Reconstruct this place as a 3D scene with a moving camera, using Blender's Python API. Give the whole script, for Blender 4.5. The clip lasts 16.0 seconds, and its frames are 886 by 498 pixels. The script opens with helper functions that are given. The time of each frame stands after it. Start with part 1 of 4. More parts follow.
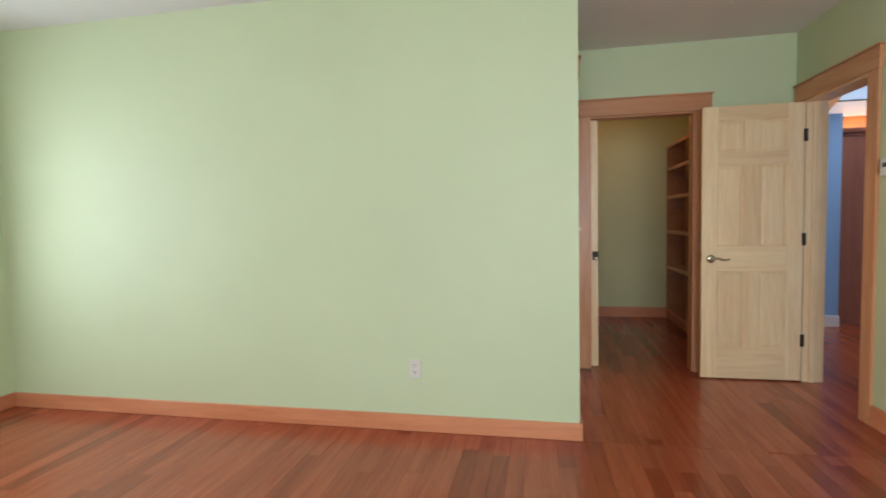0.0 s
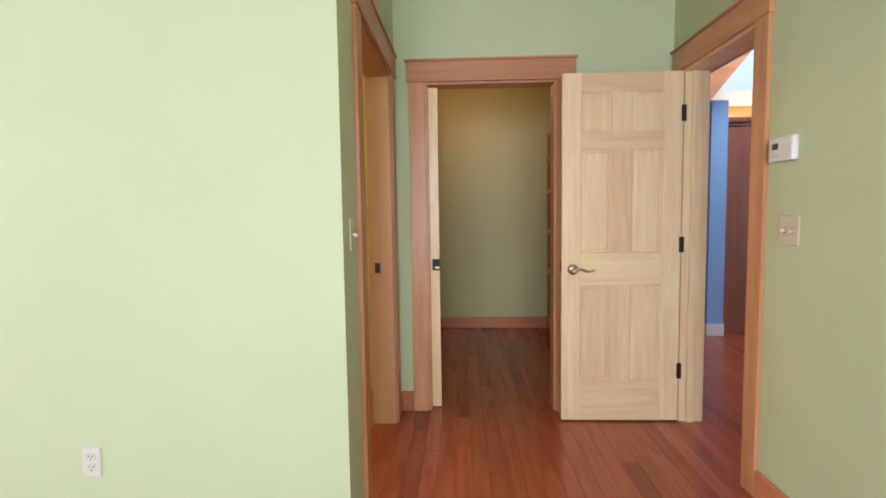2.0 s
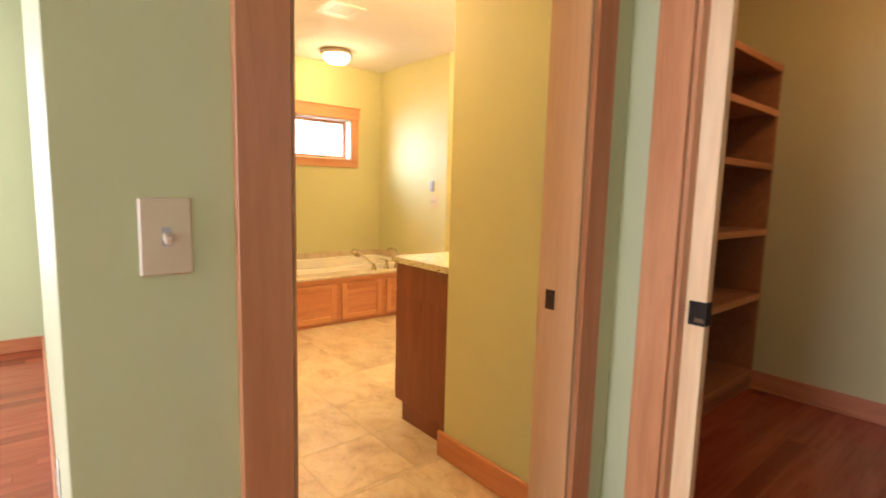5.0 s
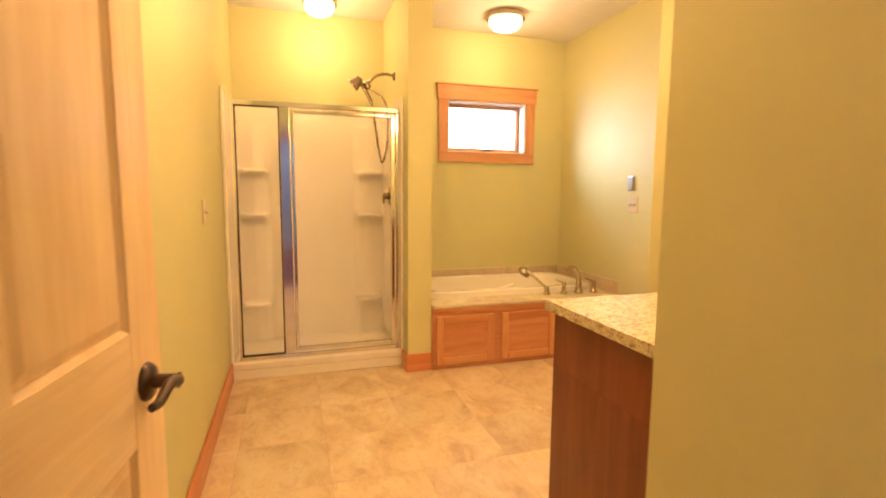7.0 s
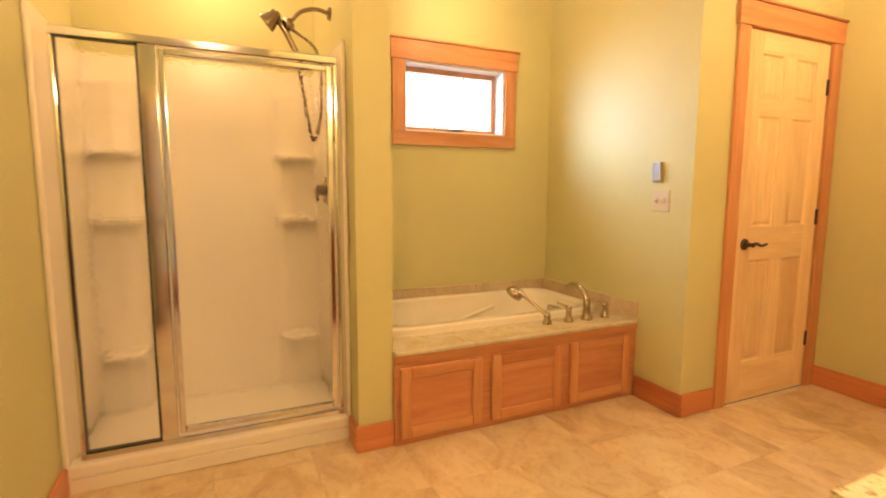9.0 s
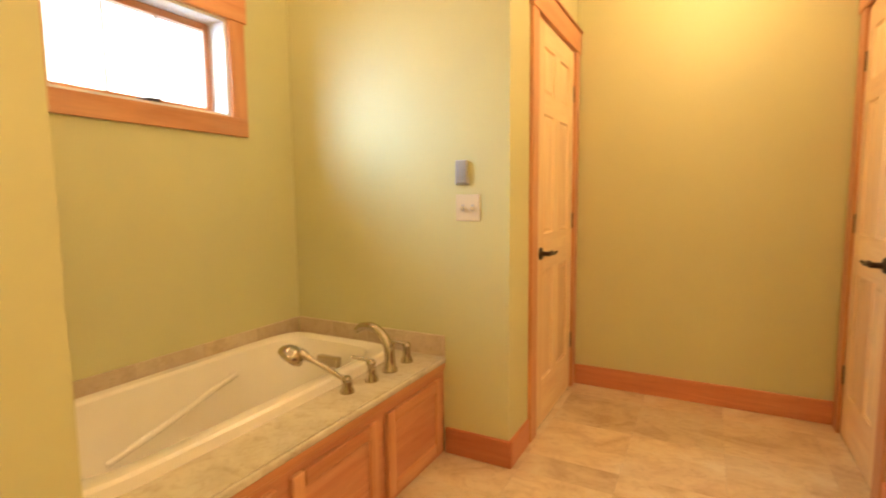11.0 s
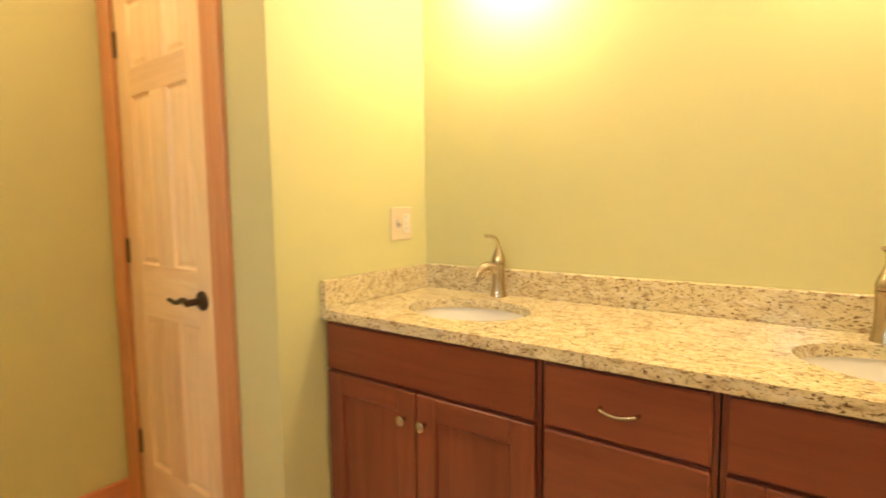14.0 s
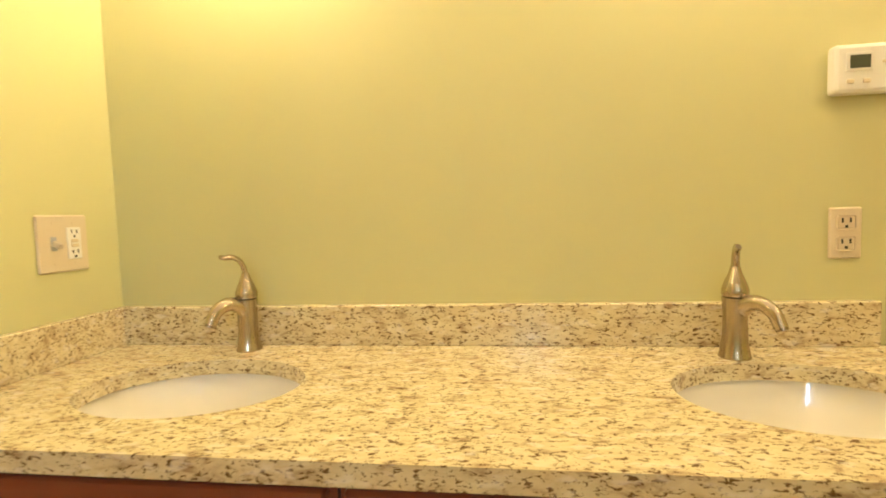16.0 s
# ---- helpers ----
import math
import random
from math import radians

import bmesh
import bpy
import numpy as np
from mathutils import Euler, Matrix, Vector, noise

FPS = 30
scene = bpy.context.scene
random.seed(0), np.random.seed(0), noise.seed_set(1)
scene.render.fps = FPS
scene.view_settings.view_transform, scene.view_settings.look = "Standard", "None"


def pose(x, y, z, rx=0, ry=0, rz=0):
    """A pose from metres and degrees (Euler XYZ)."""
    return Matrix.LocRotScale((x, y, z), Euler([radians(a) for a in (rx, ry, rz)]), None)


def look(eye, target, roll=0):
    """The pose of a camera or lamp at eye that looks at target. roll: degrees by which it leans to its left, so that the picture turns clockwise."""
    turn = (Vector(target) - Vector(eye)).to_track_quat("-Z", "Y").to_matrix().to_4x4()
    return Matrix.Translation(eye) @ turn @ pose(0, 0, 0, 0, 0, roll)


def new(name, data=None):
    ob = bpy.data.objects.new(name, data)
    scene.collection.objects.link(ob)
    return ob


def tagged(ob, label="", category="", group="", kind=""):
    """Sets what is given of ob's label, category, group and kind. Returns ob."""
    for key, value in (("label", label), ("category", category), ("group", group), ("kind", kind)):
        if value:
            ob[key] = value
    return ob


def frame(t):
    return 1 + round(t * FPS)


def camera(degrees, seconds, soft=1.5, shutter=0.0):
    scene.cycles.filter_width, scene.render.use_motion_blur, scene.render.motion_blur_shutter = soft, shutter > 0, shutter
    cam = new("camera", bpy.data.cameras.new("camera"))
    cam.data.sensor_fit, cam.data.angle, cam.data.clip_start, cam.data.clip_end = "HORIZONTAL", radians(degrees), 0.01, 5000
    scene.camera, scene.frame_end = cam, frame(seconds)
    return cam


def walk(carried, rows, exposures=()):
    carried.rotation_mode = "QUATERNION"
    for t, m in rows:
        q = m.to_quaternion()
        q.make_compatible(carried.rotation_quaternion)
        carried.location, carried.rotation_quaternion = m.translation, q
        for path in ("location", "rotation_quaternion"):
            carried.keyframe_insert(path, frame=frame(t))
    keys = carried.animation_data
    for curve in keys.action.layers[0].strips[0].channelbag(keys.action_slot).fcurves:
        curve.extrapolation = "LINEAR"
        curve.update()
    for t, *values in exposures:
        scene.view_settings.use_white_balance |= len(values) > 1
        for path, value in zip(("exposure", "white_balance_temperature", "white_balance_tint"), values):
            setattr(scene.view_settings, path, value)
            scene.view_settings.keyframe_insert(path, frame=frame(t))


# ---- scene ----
cam = camera(83.8, 16.0, soft=1.8, shutter=0.4)

PATH = [
    (0, (1.849, -1.43, 1.243), (1.468, 0.53, 1.129), -1.2),
    (0.5, (1.93, -1.105, 1.259), (1.756, 0.883, 1.133), -1.2),
    (1, (2.051, -0.82, 1.284), (2.015, 1.175, 1.144), -1.2),
    (1.5, (2.286, -0.558, 1.275), (2.287, 1.437, 1.134), -1.1),
    (2, (2.476, -0.32, 1.257), (2.395, 1.673, 1.111), -0.8),
    (2.5, (2.67, -0.069, 1.259), (2.406, 1.907, 1.097), -0.9),
    (3, (2.90, 0.143, 1.274), (2.337, 2.05, 1.089), -0.6),
    (3.5, (2.931, 0.459, 1.274), (2.139, 2.286, 1.089), -0.3),
    (4, (3.019, 0.768, 1.272), (1.922, 2.43, 1.085), -0.2),
    (4.5, (2.984, 1.067, 1.265), (1.653, 2.547, 1.058), 0.9),
    (5, (2.9, 1.337, 1.261), (1.375, 2.61, 1.027), 1.5),
    (5.2, (2.858, 1.439, 1.261), (1.263, 2.621, 1.021), 1.6),
    (7.3, (1.852, 2.143, 1.219), (-0.057, 2.697, 0.997), 0.2),
    (7.5, (1.75, 2.176, 1.213), (-0.162, 2.72, 0.993), 0.1),
    (8, (1.487, 2.208, 1.209), (-0.411, 2.797, 0.985), 0.1),
    (8.2, (1.377, 2.212, 1.203), (-0.51, 2.838, 0.979), 0.2),
    (10.3, (0.222, 2.45, 1.188), (-1.205, 3.836, 0.975), -0.4),
    (10.5, (0.123, 2.459, 1.182), (-1.188, 3.955, 0.98), -0.5),
    (11, (-0.109, 2.519, 1.188), (-1.051, 4.272, 0.988), -0.6),
    (11.5, (-0.296, 2.633, 1.185), (-0.79, 4.561, 0.994), -0.6),
    (12, (-0.434, 2.769, 1.223), (-0.419, 4.756, 0.996), -0.3),
    (12.5, (-0.474, 2.923, 1.224), (0.02, 4.848, 0.999), -0.3),
    (13, (-0.482, 3.128, 1.225), (0.471, 4.872, 1.005), 0.0),
    (13.5, (-0.385, 3.337, 1.219), (0.943, 4.818, 1.015), -0.3),
    (14, (-0.304, 3.48, 1.203), (1.313, 4.644, 1.032), -0.7),
    (14.5, (-0.179, 3.596, 1.183), (1.625, 4.447, 1.034), -1.4),
    (15, (-0.042, 3.66, 1.187), (1.857, 4.266, 1.025), -1.8),
    (15.5, (0.06, 3.707, 1.174), (2.016, 4.099, 1.039), -1.9),
    (16, (0.146, 3.717, 1.174), (2.122, 3.995, 1.044), -1.9),
]
EXPOSURES = [(0, -0.4, 6300, 10), (1, -0.1, 6250, 11), (2, 0.15, 6250, 13), (3.5, 0.35, 6300, 16), (4.5, 0.4, 6500, 22), (5, 0.55, 6700, 28), (7.5, 0.22, 7650, 35), (8, 0.18, 7650, 35), (10.5, 0.12, 6850, 29), (12, 0.12, 6750, 23), (13, 0.12, 6700, 21), (14, 0.18, 6250, 14), (15, 0.16, 5900, 9), (16, -0.03, 5850, 8)]
walk(cam, [(t, look(e, g, r)) for t, e, g, r in PATH], EXPOSURES)

# ---- light ----
world = bpy.data.worlds.new("world")
scene.world = world
world.use_nodes = True
_sky = world.node_tree.nodes.new("ShaderNodeTexSky")
_sky.sky_type = "NISHITA"
_sky.sun_disc = False
_sky.sun_elevation, _sky.sun_rotation = radians(48), radians(20)
_bg = world.node_tree.nodes["Background"]
_bg.inputs[1].default_value = 0.12
world.node_tree.links.new(_sky.outputs[0], _bg.inputs[0])

WARM = (1.0, 0.66, 0.31)
WIN_X = -1.76
DAY = (0.90, 1.0, 1.12)


def lamp(name, kind, place, watts, colour, size=0.1, aim=None, size_y=None):
    data = bpy.data.lights.new(name, kind)
    data.energy, data.color = watts, colour
    if kind == "AREA":
        data.shape, data.size, data.size_y = "RECTANGLE", size, size_y or size
    else:
        data.shadow_soft_size = size
    ob = new(name, data)
    ob.matrix_world = look(place, aim) if aim else pose(*place)
    return ob


sun = bpy.data.lights.new("sun", "SUN")
sun.energy, sun.angle, sun.color = 2.5, radians(0.5), (1.0, 0.95, 0.88)
new("sun", sun).matrix_world = look((0, 0, 10), (-2, -6, 3))

lamp("window_light_west", "AREA", (WIN_X, 0.2, 1.35), 36, DAY, 1.2, (5, 0.2, 1.2), 1.3)
lamp("window_light_south", "AREA", (2.1, -3.5, 1.4), 148, DAY, 2.1, (2.1, 5, 1.3), 1.35)
lamp("window_light_bath", "AREA", (-2.70, 3.30, 2.02), 66, (0.46, 0.77, 1.0), 0.80, (-1.2, 4.49, 1.5), 0.6)
# the fourth is added fill, away from the skylight, to brighten the hall's end
lamp("hall_fill_light", "AREA", (5.2, 3.0, 4.1), 90, (0.97, 0.98, 1.0), 0.9, (5.1, 4.4, 0.8), 0.9)
# the middle and alcove lights are added fill, from no known fixture
for _name, _place, _watts, _size in (("tub_lamp_bulb", (-1.6, 3.69, 2.33), 6, 0.09), ("shower_lamp_bulb", (-1.70, 2.32, 2.32), 7, 0.08), ("middle_fill_light", (0.3, 2.3, 2.33), 25, 0.08), ("alcove_fill_light", (-0.16, 5.1, 2.33), 12, 0.08),
                                     ("vanity_bulb_north", (1.075, 4.25, 1.95), 14, 0.05), ("vanity_bulb_south", (1.075, 3.30, 2.0), 12.5, 0.05), ("closet_bulb", (2.5, 4.0, 2.33), 5.5, 0.08), ("hall_cove_bulb", (5.5, 5.05, 2.25), 3.5, 0.04)):
    lamp(_name, "POINT", _place, _watts, (1.0, 0.44, 0.13) if "closet" in _name or "hall" in _name else WARM, _size)

# ---- materials ----


def nodes_of(name):
    mat = bpy.data.materials.new(name)
    mat.use_nodes = True
    nt = mat.node_tree
    return mat, nt, nt.nodes["Principled BSDF"]


def coords(nt, scale=(1, 1, 1), shift=True):
    tc = nt.nodes.new("ShaderNodeTexCoord")
    mp = nt.nodes.new("ShaderNodeMapping")
    mp.inputs["Scale"].default_value = scale
    nt.links.new(tc.outputs["Object"], mp.inputs["Vector"])
    if shift:
        info = nt.nodes.new("ShaderNodeObjectInfo")
        mul = nt.nodes.new("ShaderNodeMath")
        mul.operation = "MULTIPLY"
        mul.inputs[1].default_value = 37.0
        nt.links.new(info.outputs["Random"], mul.inputs[0])
        nt.links.new(mul.outputs[0], mp.inputs["Location"])
    return mp.outputs[0]


def noise_tex(nt, vec, scale, detail=4, rough=0.6, distortion=0.0):
    n = nt.nodes.new("ShaderNodeTexNoise")
    n.inputs["Scale"].default_value, n.inputs["Detail"].default_value = scale, detail
    n.inputs["Roughness"].default_value, n.inputs["Distortion"].default_value = rough, distortion
    nt.links.new(vec, n.inputs["Vector"])
    return n.outputs["Fac"]


def ramp(nt, fac, stops):
    r = nt.nodes.new("ShaderNodeValToRGB")
    while len(r.color_ramp.elements) < len(stops):
        r.color_ramp.elements.new(0.5)
    for e, (p, c) in zip(r.color_ramp.elements, stops):
        e.position, e.color = p, (*c, 1)
    nt.links.new(fac, r.inputs[0])
    return r.outputs[0]


def mix(nt, fac, a, b, mode="MIX"):
    m = nt.nodes.new("ShaderNodeMix")
    m.data_type, m.blend_type = "RGBA", mode
    for sock, v in ((m.inputs[0], fac), (m.inputs[6], a), (m.inputs[7], b)):
        if isinstance(v, (int, float)):
            sock.default_value = v
        elif isinstance(v, tuple):
            sock.default_value = (*v, 1)
        else:
            nt.links.new(v, sock)
    return m.outputs[2]


def bump(nt, bsdf, height, strength, distance=0.002):
    b = nt.nodes.new("ShaderNodeBump")
    b.inputs["Strength"].default_value, b.inputs["Distance"].default_value = strength, distance
    nt.links.new(height, b.inputs["Height"])
    nt.links.new(b.outputs[0], bsdf.inputs["Normal"])


def paint(name, colour, rough=0.55):
    """Rolled wall paint with a faint orange peel and slow unevenness."""
    mat, nt, bs = nodes_of(name)
    v = coords(nt, shift=False)
    slow = noise_tex(nt, v, 1.3, 3)
    dark = tuple(c * 0.94 for c in colour)
    nt.links.new(ramp(nt, slow, [(0.3, dark), (0.7, colour)]), bs.inputs["Base Color"])
    bs.inputs["Roughness"].default_value = rough
    bump(nt, bs, noise_tex(nt, v, 160, 2), 0.12, 0.001)
    return mat


def wood(name, dark, light, axis="z", rough=0.35, spread=0.25, fine=1.0, streaks=0.3):
    """Sawn wood with its grain along one axis and a tone of its own for each board."""
    mat, nt, bs = nodes_of(name)
    long, cross = 0.8, 9.0
    v = coords(nt, tuple(long if a == axis else cross for a in "xyz"))
    figure = noise_tex(nt, v, 1.6 * fine, 3, 0.55, 1.2)
    grain = noise_tex(nt, v, 9.0 * fine, 5, 0.7)
    base = ramp(nt, figure, [(0.3, dark), (0.72, light)])
    streak = ramp(nt, grain, [(0.35, (0.72, 0.70, 0.68)), (0.6, (1, 1, 1))])
    col = mix(nt, streaks, base, streak, "MULTIPLY")
    info = nt.nodes.new("ShaderNodeObjectInfo")
    tone = ramp(nt, info.outputs["Random"], [(0.0, (1 - spread, 1 - spread * 1.5, 1 - spread * 1.8)), (0.35, (1, 1, 1)), (1.0, (1 + spread * 0.4,) * 3)])
    nt.links.new(mix(nt, 1.0, col, tone, "MULTIPLY"), bs.inputs["Base Color"])
    bs.inputs["Roughness"].default_value = rough
    bump(nt, bs, grain, 0.12, 0.001)
    return mat


def metal(name, colour, rough):
    mat, nt, bs = nodes_of(name)
    bs.inputs["Base Color"].default_value = (*colour, 1)
    bs.inputs["Metallic"].default_value = 1.0
    v = coords(nt, (1, 1, 1), False)
    r = nt.nodes.new("ShaderNodeMapRange")
    r.inputs[3].default_value, r.inputs[4].default_value = rough * 0.85, rough * 1.15
    nt.links.new(noise_tex(nt, v, 9, 2), r.inputs[0])
    nt.links.new(r.outputs[0], bs.inputs["Roughness"])
    return mat


def plastic(name, colour, rough=0.3):
    mat, nt, bs = nodes_of(name)
    v = coords(nt, (1, 1, 1), False)
    nt.links.new(ramp(nt, noise_tex(nt, v, 6, 3), [(0.3, tuple(c * 0.96 for c in colour)), (0.7, colour)]), bs.inputs["Base Color"])
    bs.inputs["Roughness"].default_value = rough
    return mat


def glow(name, colour, strength):
    mat, nt, bs = nodes_of(name)
    bs.inputs["Base Color"].default_value = (0.85, 0.83, 0.78, 1)
    bs.inputs["Roughness"].default_value = 0.3
    bs.inputs["Emission Color"].default_value = (*colour, 1)
    bs.inputs["Emission Strength"].default_value = strength
    return mat


def glass(name, tint=(1, 1, 1), gloss=0.06):
    mat, nt, bs = nodes_of(name)
    nt.nodes.remove(bs)
    out = nt.nodes["Material Output"]
    tr, gl, mx = (nt.nodes.new("ShaderNodeBsdf" + k) for k in ("Transparent", "Glossy", "Transparent"))
    nt.nodes.remove(mx)
    mx = nt.nodes.new("ShaderNodeMixShader")
    lw = nt.nodes.new("ShaderNodeFresnel")
    lw.inputs[0].default_value = 1.3 + gloss
    tr.inputs[0].default_value = (*tint, 1)
    gl.inputs["Roughness"].default_value = 0.02
    nt.links.new(lw.outputs[0], mx.inputs[0])
    nt.links.new(tr.outputs[0], mx.inputs[1])
    nt.links.new(gl.outputs[0], mx.inputs[2])
    nt.links.new(mx.outputs[0], out.inputs[0])
    return mat


def granite(name):
    mat, nt, bs = nodes_of(name)
    v = coords(nt, (1, 1, 1), False)
    w = nt.nodes.new("ShaderNodeMapping")
    w.inputs["Scale"].default_value = (1.7, 0.75, 1.7)
    w.inputs["Rotation"].default_value = (0.2, 0.3, 0.5)
    nt.links.new(v, w.inputs[0])
    cloud = noise_tex(nt, w.outputs[0], 30, 4, 0.65, 0.4)
    base = ramp(nt, cloud, [(0.3, (0.36, 0.26, 0.16)), (0.45, (0.64, 0.55, 0.34)), (0.7, (0.74, 0.67, 0.45))])
    fleck = noise_tex(nt, w.outputs[0], 125, 3, 0.6, 0.5)
    mask = ramp(nt, fleck, [(0.56, (0, 0, 0)), (0.605, (0.92, 0.92, 0.92))])
    col = mix(nt, mask, base, (0.12, 0.062, 0.028))
    pale = noise_tex(nt, w.outputs[0], 40, 2, 0.5)
    col = mix(nt, ramp(nt, pale, [(0.58, (0, 0, 0)), (0.7, (0.6, 0.6, 0.6))]), col, (0.80, 0.75, 0.64))
    nt.links.new(col, bs.inputs["Base Color"])
    bs.inputs["Roughness"].default_value = 0.16
    return mat


def travertine(name, a, b, c, rough, scale=4.0, spread=0.12):
    mat, nt, bs = nodes_of(name)
    v = coords(nt, (1, 1.4, 1))
    cloud = noise_tex(nt, v, scale, 5, 0.62, 0.8)
    col = ramp(nt, cloud, [(0.3, a), (0.5, b), (0.7, c)])
    vein = noise_tex(nt, v, scale * 4, 4, 0.65, 1.5)
    col = mix(nt, 0.35, col, ramp(nt, vein, [(0.36, (0.7, 0.62, 0.52)), (0.5, (1, 1, 1))]), "MULTIPLY")
    info = nt.nodes.new("ShaderNodeObjectInfo")
    tone = ramp(nt, info.outputs["Random"], [(0.0, (1 - spread,) * 3), (1.0, (1 + spread * 0.5,) * 3)])
    nt.links.new(mix(nt, 1.0, col, tone, "MULTIPLY"), bs.inputs["Base Color"])
    bs.inputs["Roughness"].default_value = rough
    bump(nt, bs, vein, 0.08, 0.001)
    return mat


GREEN = paint("green_wall_paint", (0.572, 0.645, 0.40))
# the same green paint, with the lamps' warm cast put into its colour
GREEN_WARM = paint("green_wall_paint_warm_tint", (0.612, 0.597, 0.31))
WHITE = paint("white_ceiling_paint", (0.78, 0.77, 0.75), 0.8)
BLUE = paint("blue_wall_paint", (0.27, 0.45, 0.72))
TRIM_Z = wood("fir_trim_upright", (0.53, 0.23, 0.10), (0.65, 0.33, 0.16), "z")
TRIM_X = wood("fir_trim_lengthwise", (0.53, 0.23, 0.10), (0.65, 0.33, 0.16), "x")
TRIM_Y = wood("fir_trim_crosswise", (0.53, 0.23, 0.10), (0.65, 0.33, 0.16), "y")
BASE_X = wood("red_fir_lengthwise", (0.55, 0.19, 0.085), (0.66, 0.28, 0.135), "x")
BASE_Y = wood("red_fir_crosswise", (0.55, 0.19, 0.085), (0.66, 0.28, 0.135), "y")
PINE_Z = wood("pine_upright", (0.80, 0.57, 0.31), (0.90, 0.72, 0.44), "z", 0.38, 0.13, 0.75, 0.30)
PINE_X = wood("pine_lengthwise", (0.80, 0.57, 0.31), (0.90, 0.72, 0.44), "x", 0.38, 0.12, 0.75, 0.30)
PINE_TRIM = wood("pale_fir_jamb", (0.60, 0.36, 0.18), (0.70, 0.47, 0.26), "z", 0.4, 0.1, 0.6, 0.2)
CHERRY_Z = wood("cherry_upright", (0.175, 0.043, 0.022), (0.255, 0.072, 0.037), "z", 0.32, 0.12)
CHERRY_Y = wood("cherry_lengthwise", (0.175, 0.043, 0.022), (0.255, 0.072, 0.037), "y", 0.32, 0.12)
CABINET_Z = wood("red_brown_veneer_upright", (0.25, 0.085, 0.048), (0.36, 0.14, 0.085), "z", 0.3, 0.1, 0.4)
CABINET_X = wood("red_brown_veneer_lengthwise", (0.25, 0.085, 0.048), (0.36, 0.14, 0.085), "x", 0.3, 0.1, 0.4)
MAPLE_Y = wood("tub_panel_wood", (0.51, 0.20, 0.10), (0.62, 0.30, 0.155), "y", 0.35, 0.1)
def satin(mat, ior, rough):
    """A clear floor finish over the wood."""
    bs = mat.node_tree.nodes["Principled BSDF"]
    bs.inputs["IOR"].default_value, bs.inputs["Roughness"].default_value = ior, rough
    return mat


FLOORING = wood("red_brown_floorboards", (0.30, 0.056, 0.024), (0.43, 0.103, 0.044), "y", 0.2, 0.3)
satin(FLOORING, 1.58, 0.22)
SHELF_Y = wood("shelf_wood", (0.36, 0.15, 0.065), (0.46, 0.22, 0.10), "y", 0.4, 0.1)
TILE = travertine("beige_floor_tile", (0.54, 0.37, 0.21), (0.71, 0.56, 0.36), (0.78, 0.67, 0.48), 0.34, 3.2, 0.10)
GROUT = plastic("beige_grout", (0.50, 0.39, 0.27), 0.8)
DECK = travertine("tub_deck_stone", (0.54, 0.46, 0.32), (0.64, 0.57, 0.42), (0.70, 0.64, 0.49), 0.22, 5.0)
SPLASH = travertine("tub_splash_tile", (0.52, 0.40, 0.26), (0.60, 0.48, 0.33), (0.66, 0.56, 0.41), 0.3, 5.0, 0.09)
GRANITE = granite("speckled_granite")
ACRYLIC = plastic("cream_white_acrylic", (0.90, 0.85, 0.74), 0.2)
PORCELAIN = plastic("white_porcelain", (0.82, 0.80, 0.76), 0.08)
IVORY = plastic("ivory_plastic", (0.68, 0.59, 0.44), 0.35)
OFFWHITE = plastic("white_plastic", (0.80, 0.79, 0.76), 0.35)
PINKWHITE = plastic("pinkish_white_plastic", (0.70, 0.66, 0.58), 0.4)
GREY = plastic("grey_plastic", (0.45, 0.46, 0.50), 0.35)
BLACK = plastic("black_plastic", (0.02, 0.02, 0.02), 0.4)
LCD = plastic("dark_display", (0.07, 0.08, 0.06), 0.15)
NICKEL = metal("brushed_nickel", (0.50, 0.43, 0.33), 0.24)
DARK_NICKEL = metal("dark_nickel", (0.30, 0.24, 0.18), 0.25)
CHROME = metal("polished_chrome", (0.80, 0.80, 0.80), 0.10)
BLACKENED = metal("blackened_metal", (0.03, 0.025, 0.02), 0.45)
BRONZE = metal("dark_bronze", (0.10, 0.075, 0.06), 0.35)
PANE = glass("clear_glass")


def rain_glass(name):
    """Shower glass with a hammered face that bends what stands behind it."""
    mat, nt, bs = nodes_of(name)
    bs.inputs["Base Color"].default_value = (0.97, 0.98, 0.97, 1)
    bs.inputs["Transmission Weight"].default_value = 1.0
    bs.inputs["Roughness"].default_value = 0.04
    bs.inputs["IOR"].default_value = 1.22
    v = coords(nt, (1, 1, 1), False)
    bump(nt, bs, noise_tex(nt, v, 42, 2, 0.5, 0.6), 0.55, 0.006)
    return mat


RAIN = rain_glass("hammered_shower_glass")
DOME = glow("lit_frosted_glass", (1.0, 0.80, 0.48), 9.0)
SKYGLOW = glow("bright_overcast_sky", (0.93, 0.97, 1.0), 3.2)

# ---- shaping ----


def box(bm, x0, x1, y0, y1, z0, z1, bev=0.0):
    """One box, with its edges taken off by bev."""
    r = bmesh.ops.create_cube(bm, size=1)["verts"]
    for v in r:
        v.co = Vector(((x0 + x1) / 2 + v.co.x * (x1 - x0), (y0 + y1) / 2 + v.co.y * (y1 - y0), (z0 + z1) / 2 + v.co.z * (z1 - z0)))
    if bev:
        edges = list({e for v in r for e in v.link_edges})
        bmesh.ops.bevel(bm, geom=edges, offset=bev, segments=2 if bev > 0.004 else 1, affect="EDGES", profile=0.5)
    return bm


def boxed(*dims, bev=0.0):
    return box(bmesh.new(), *dims, bev)


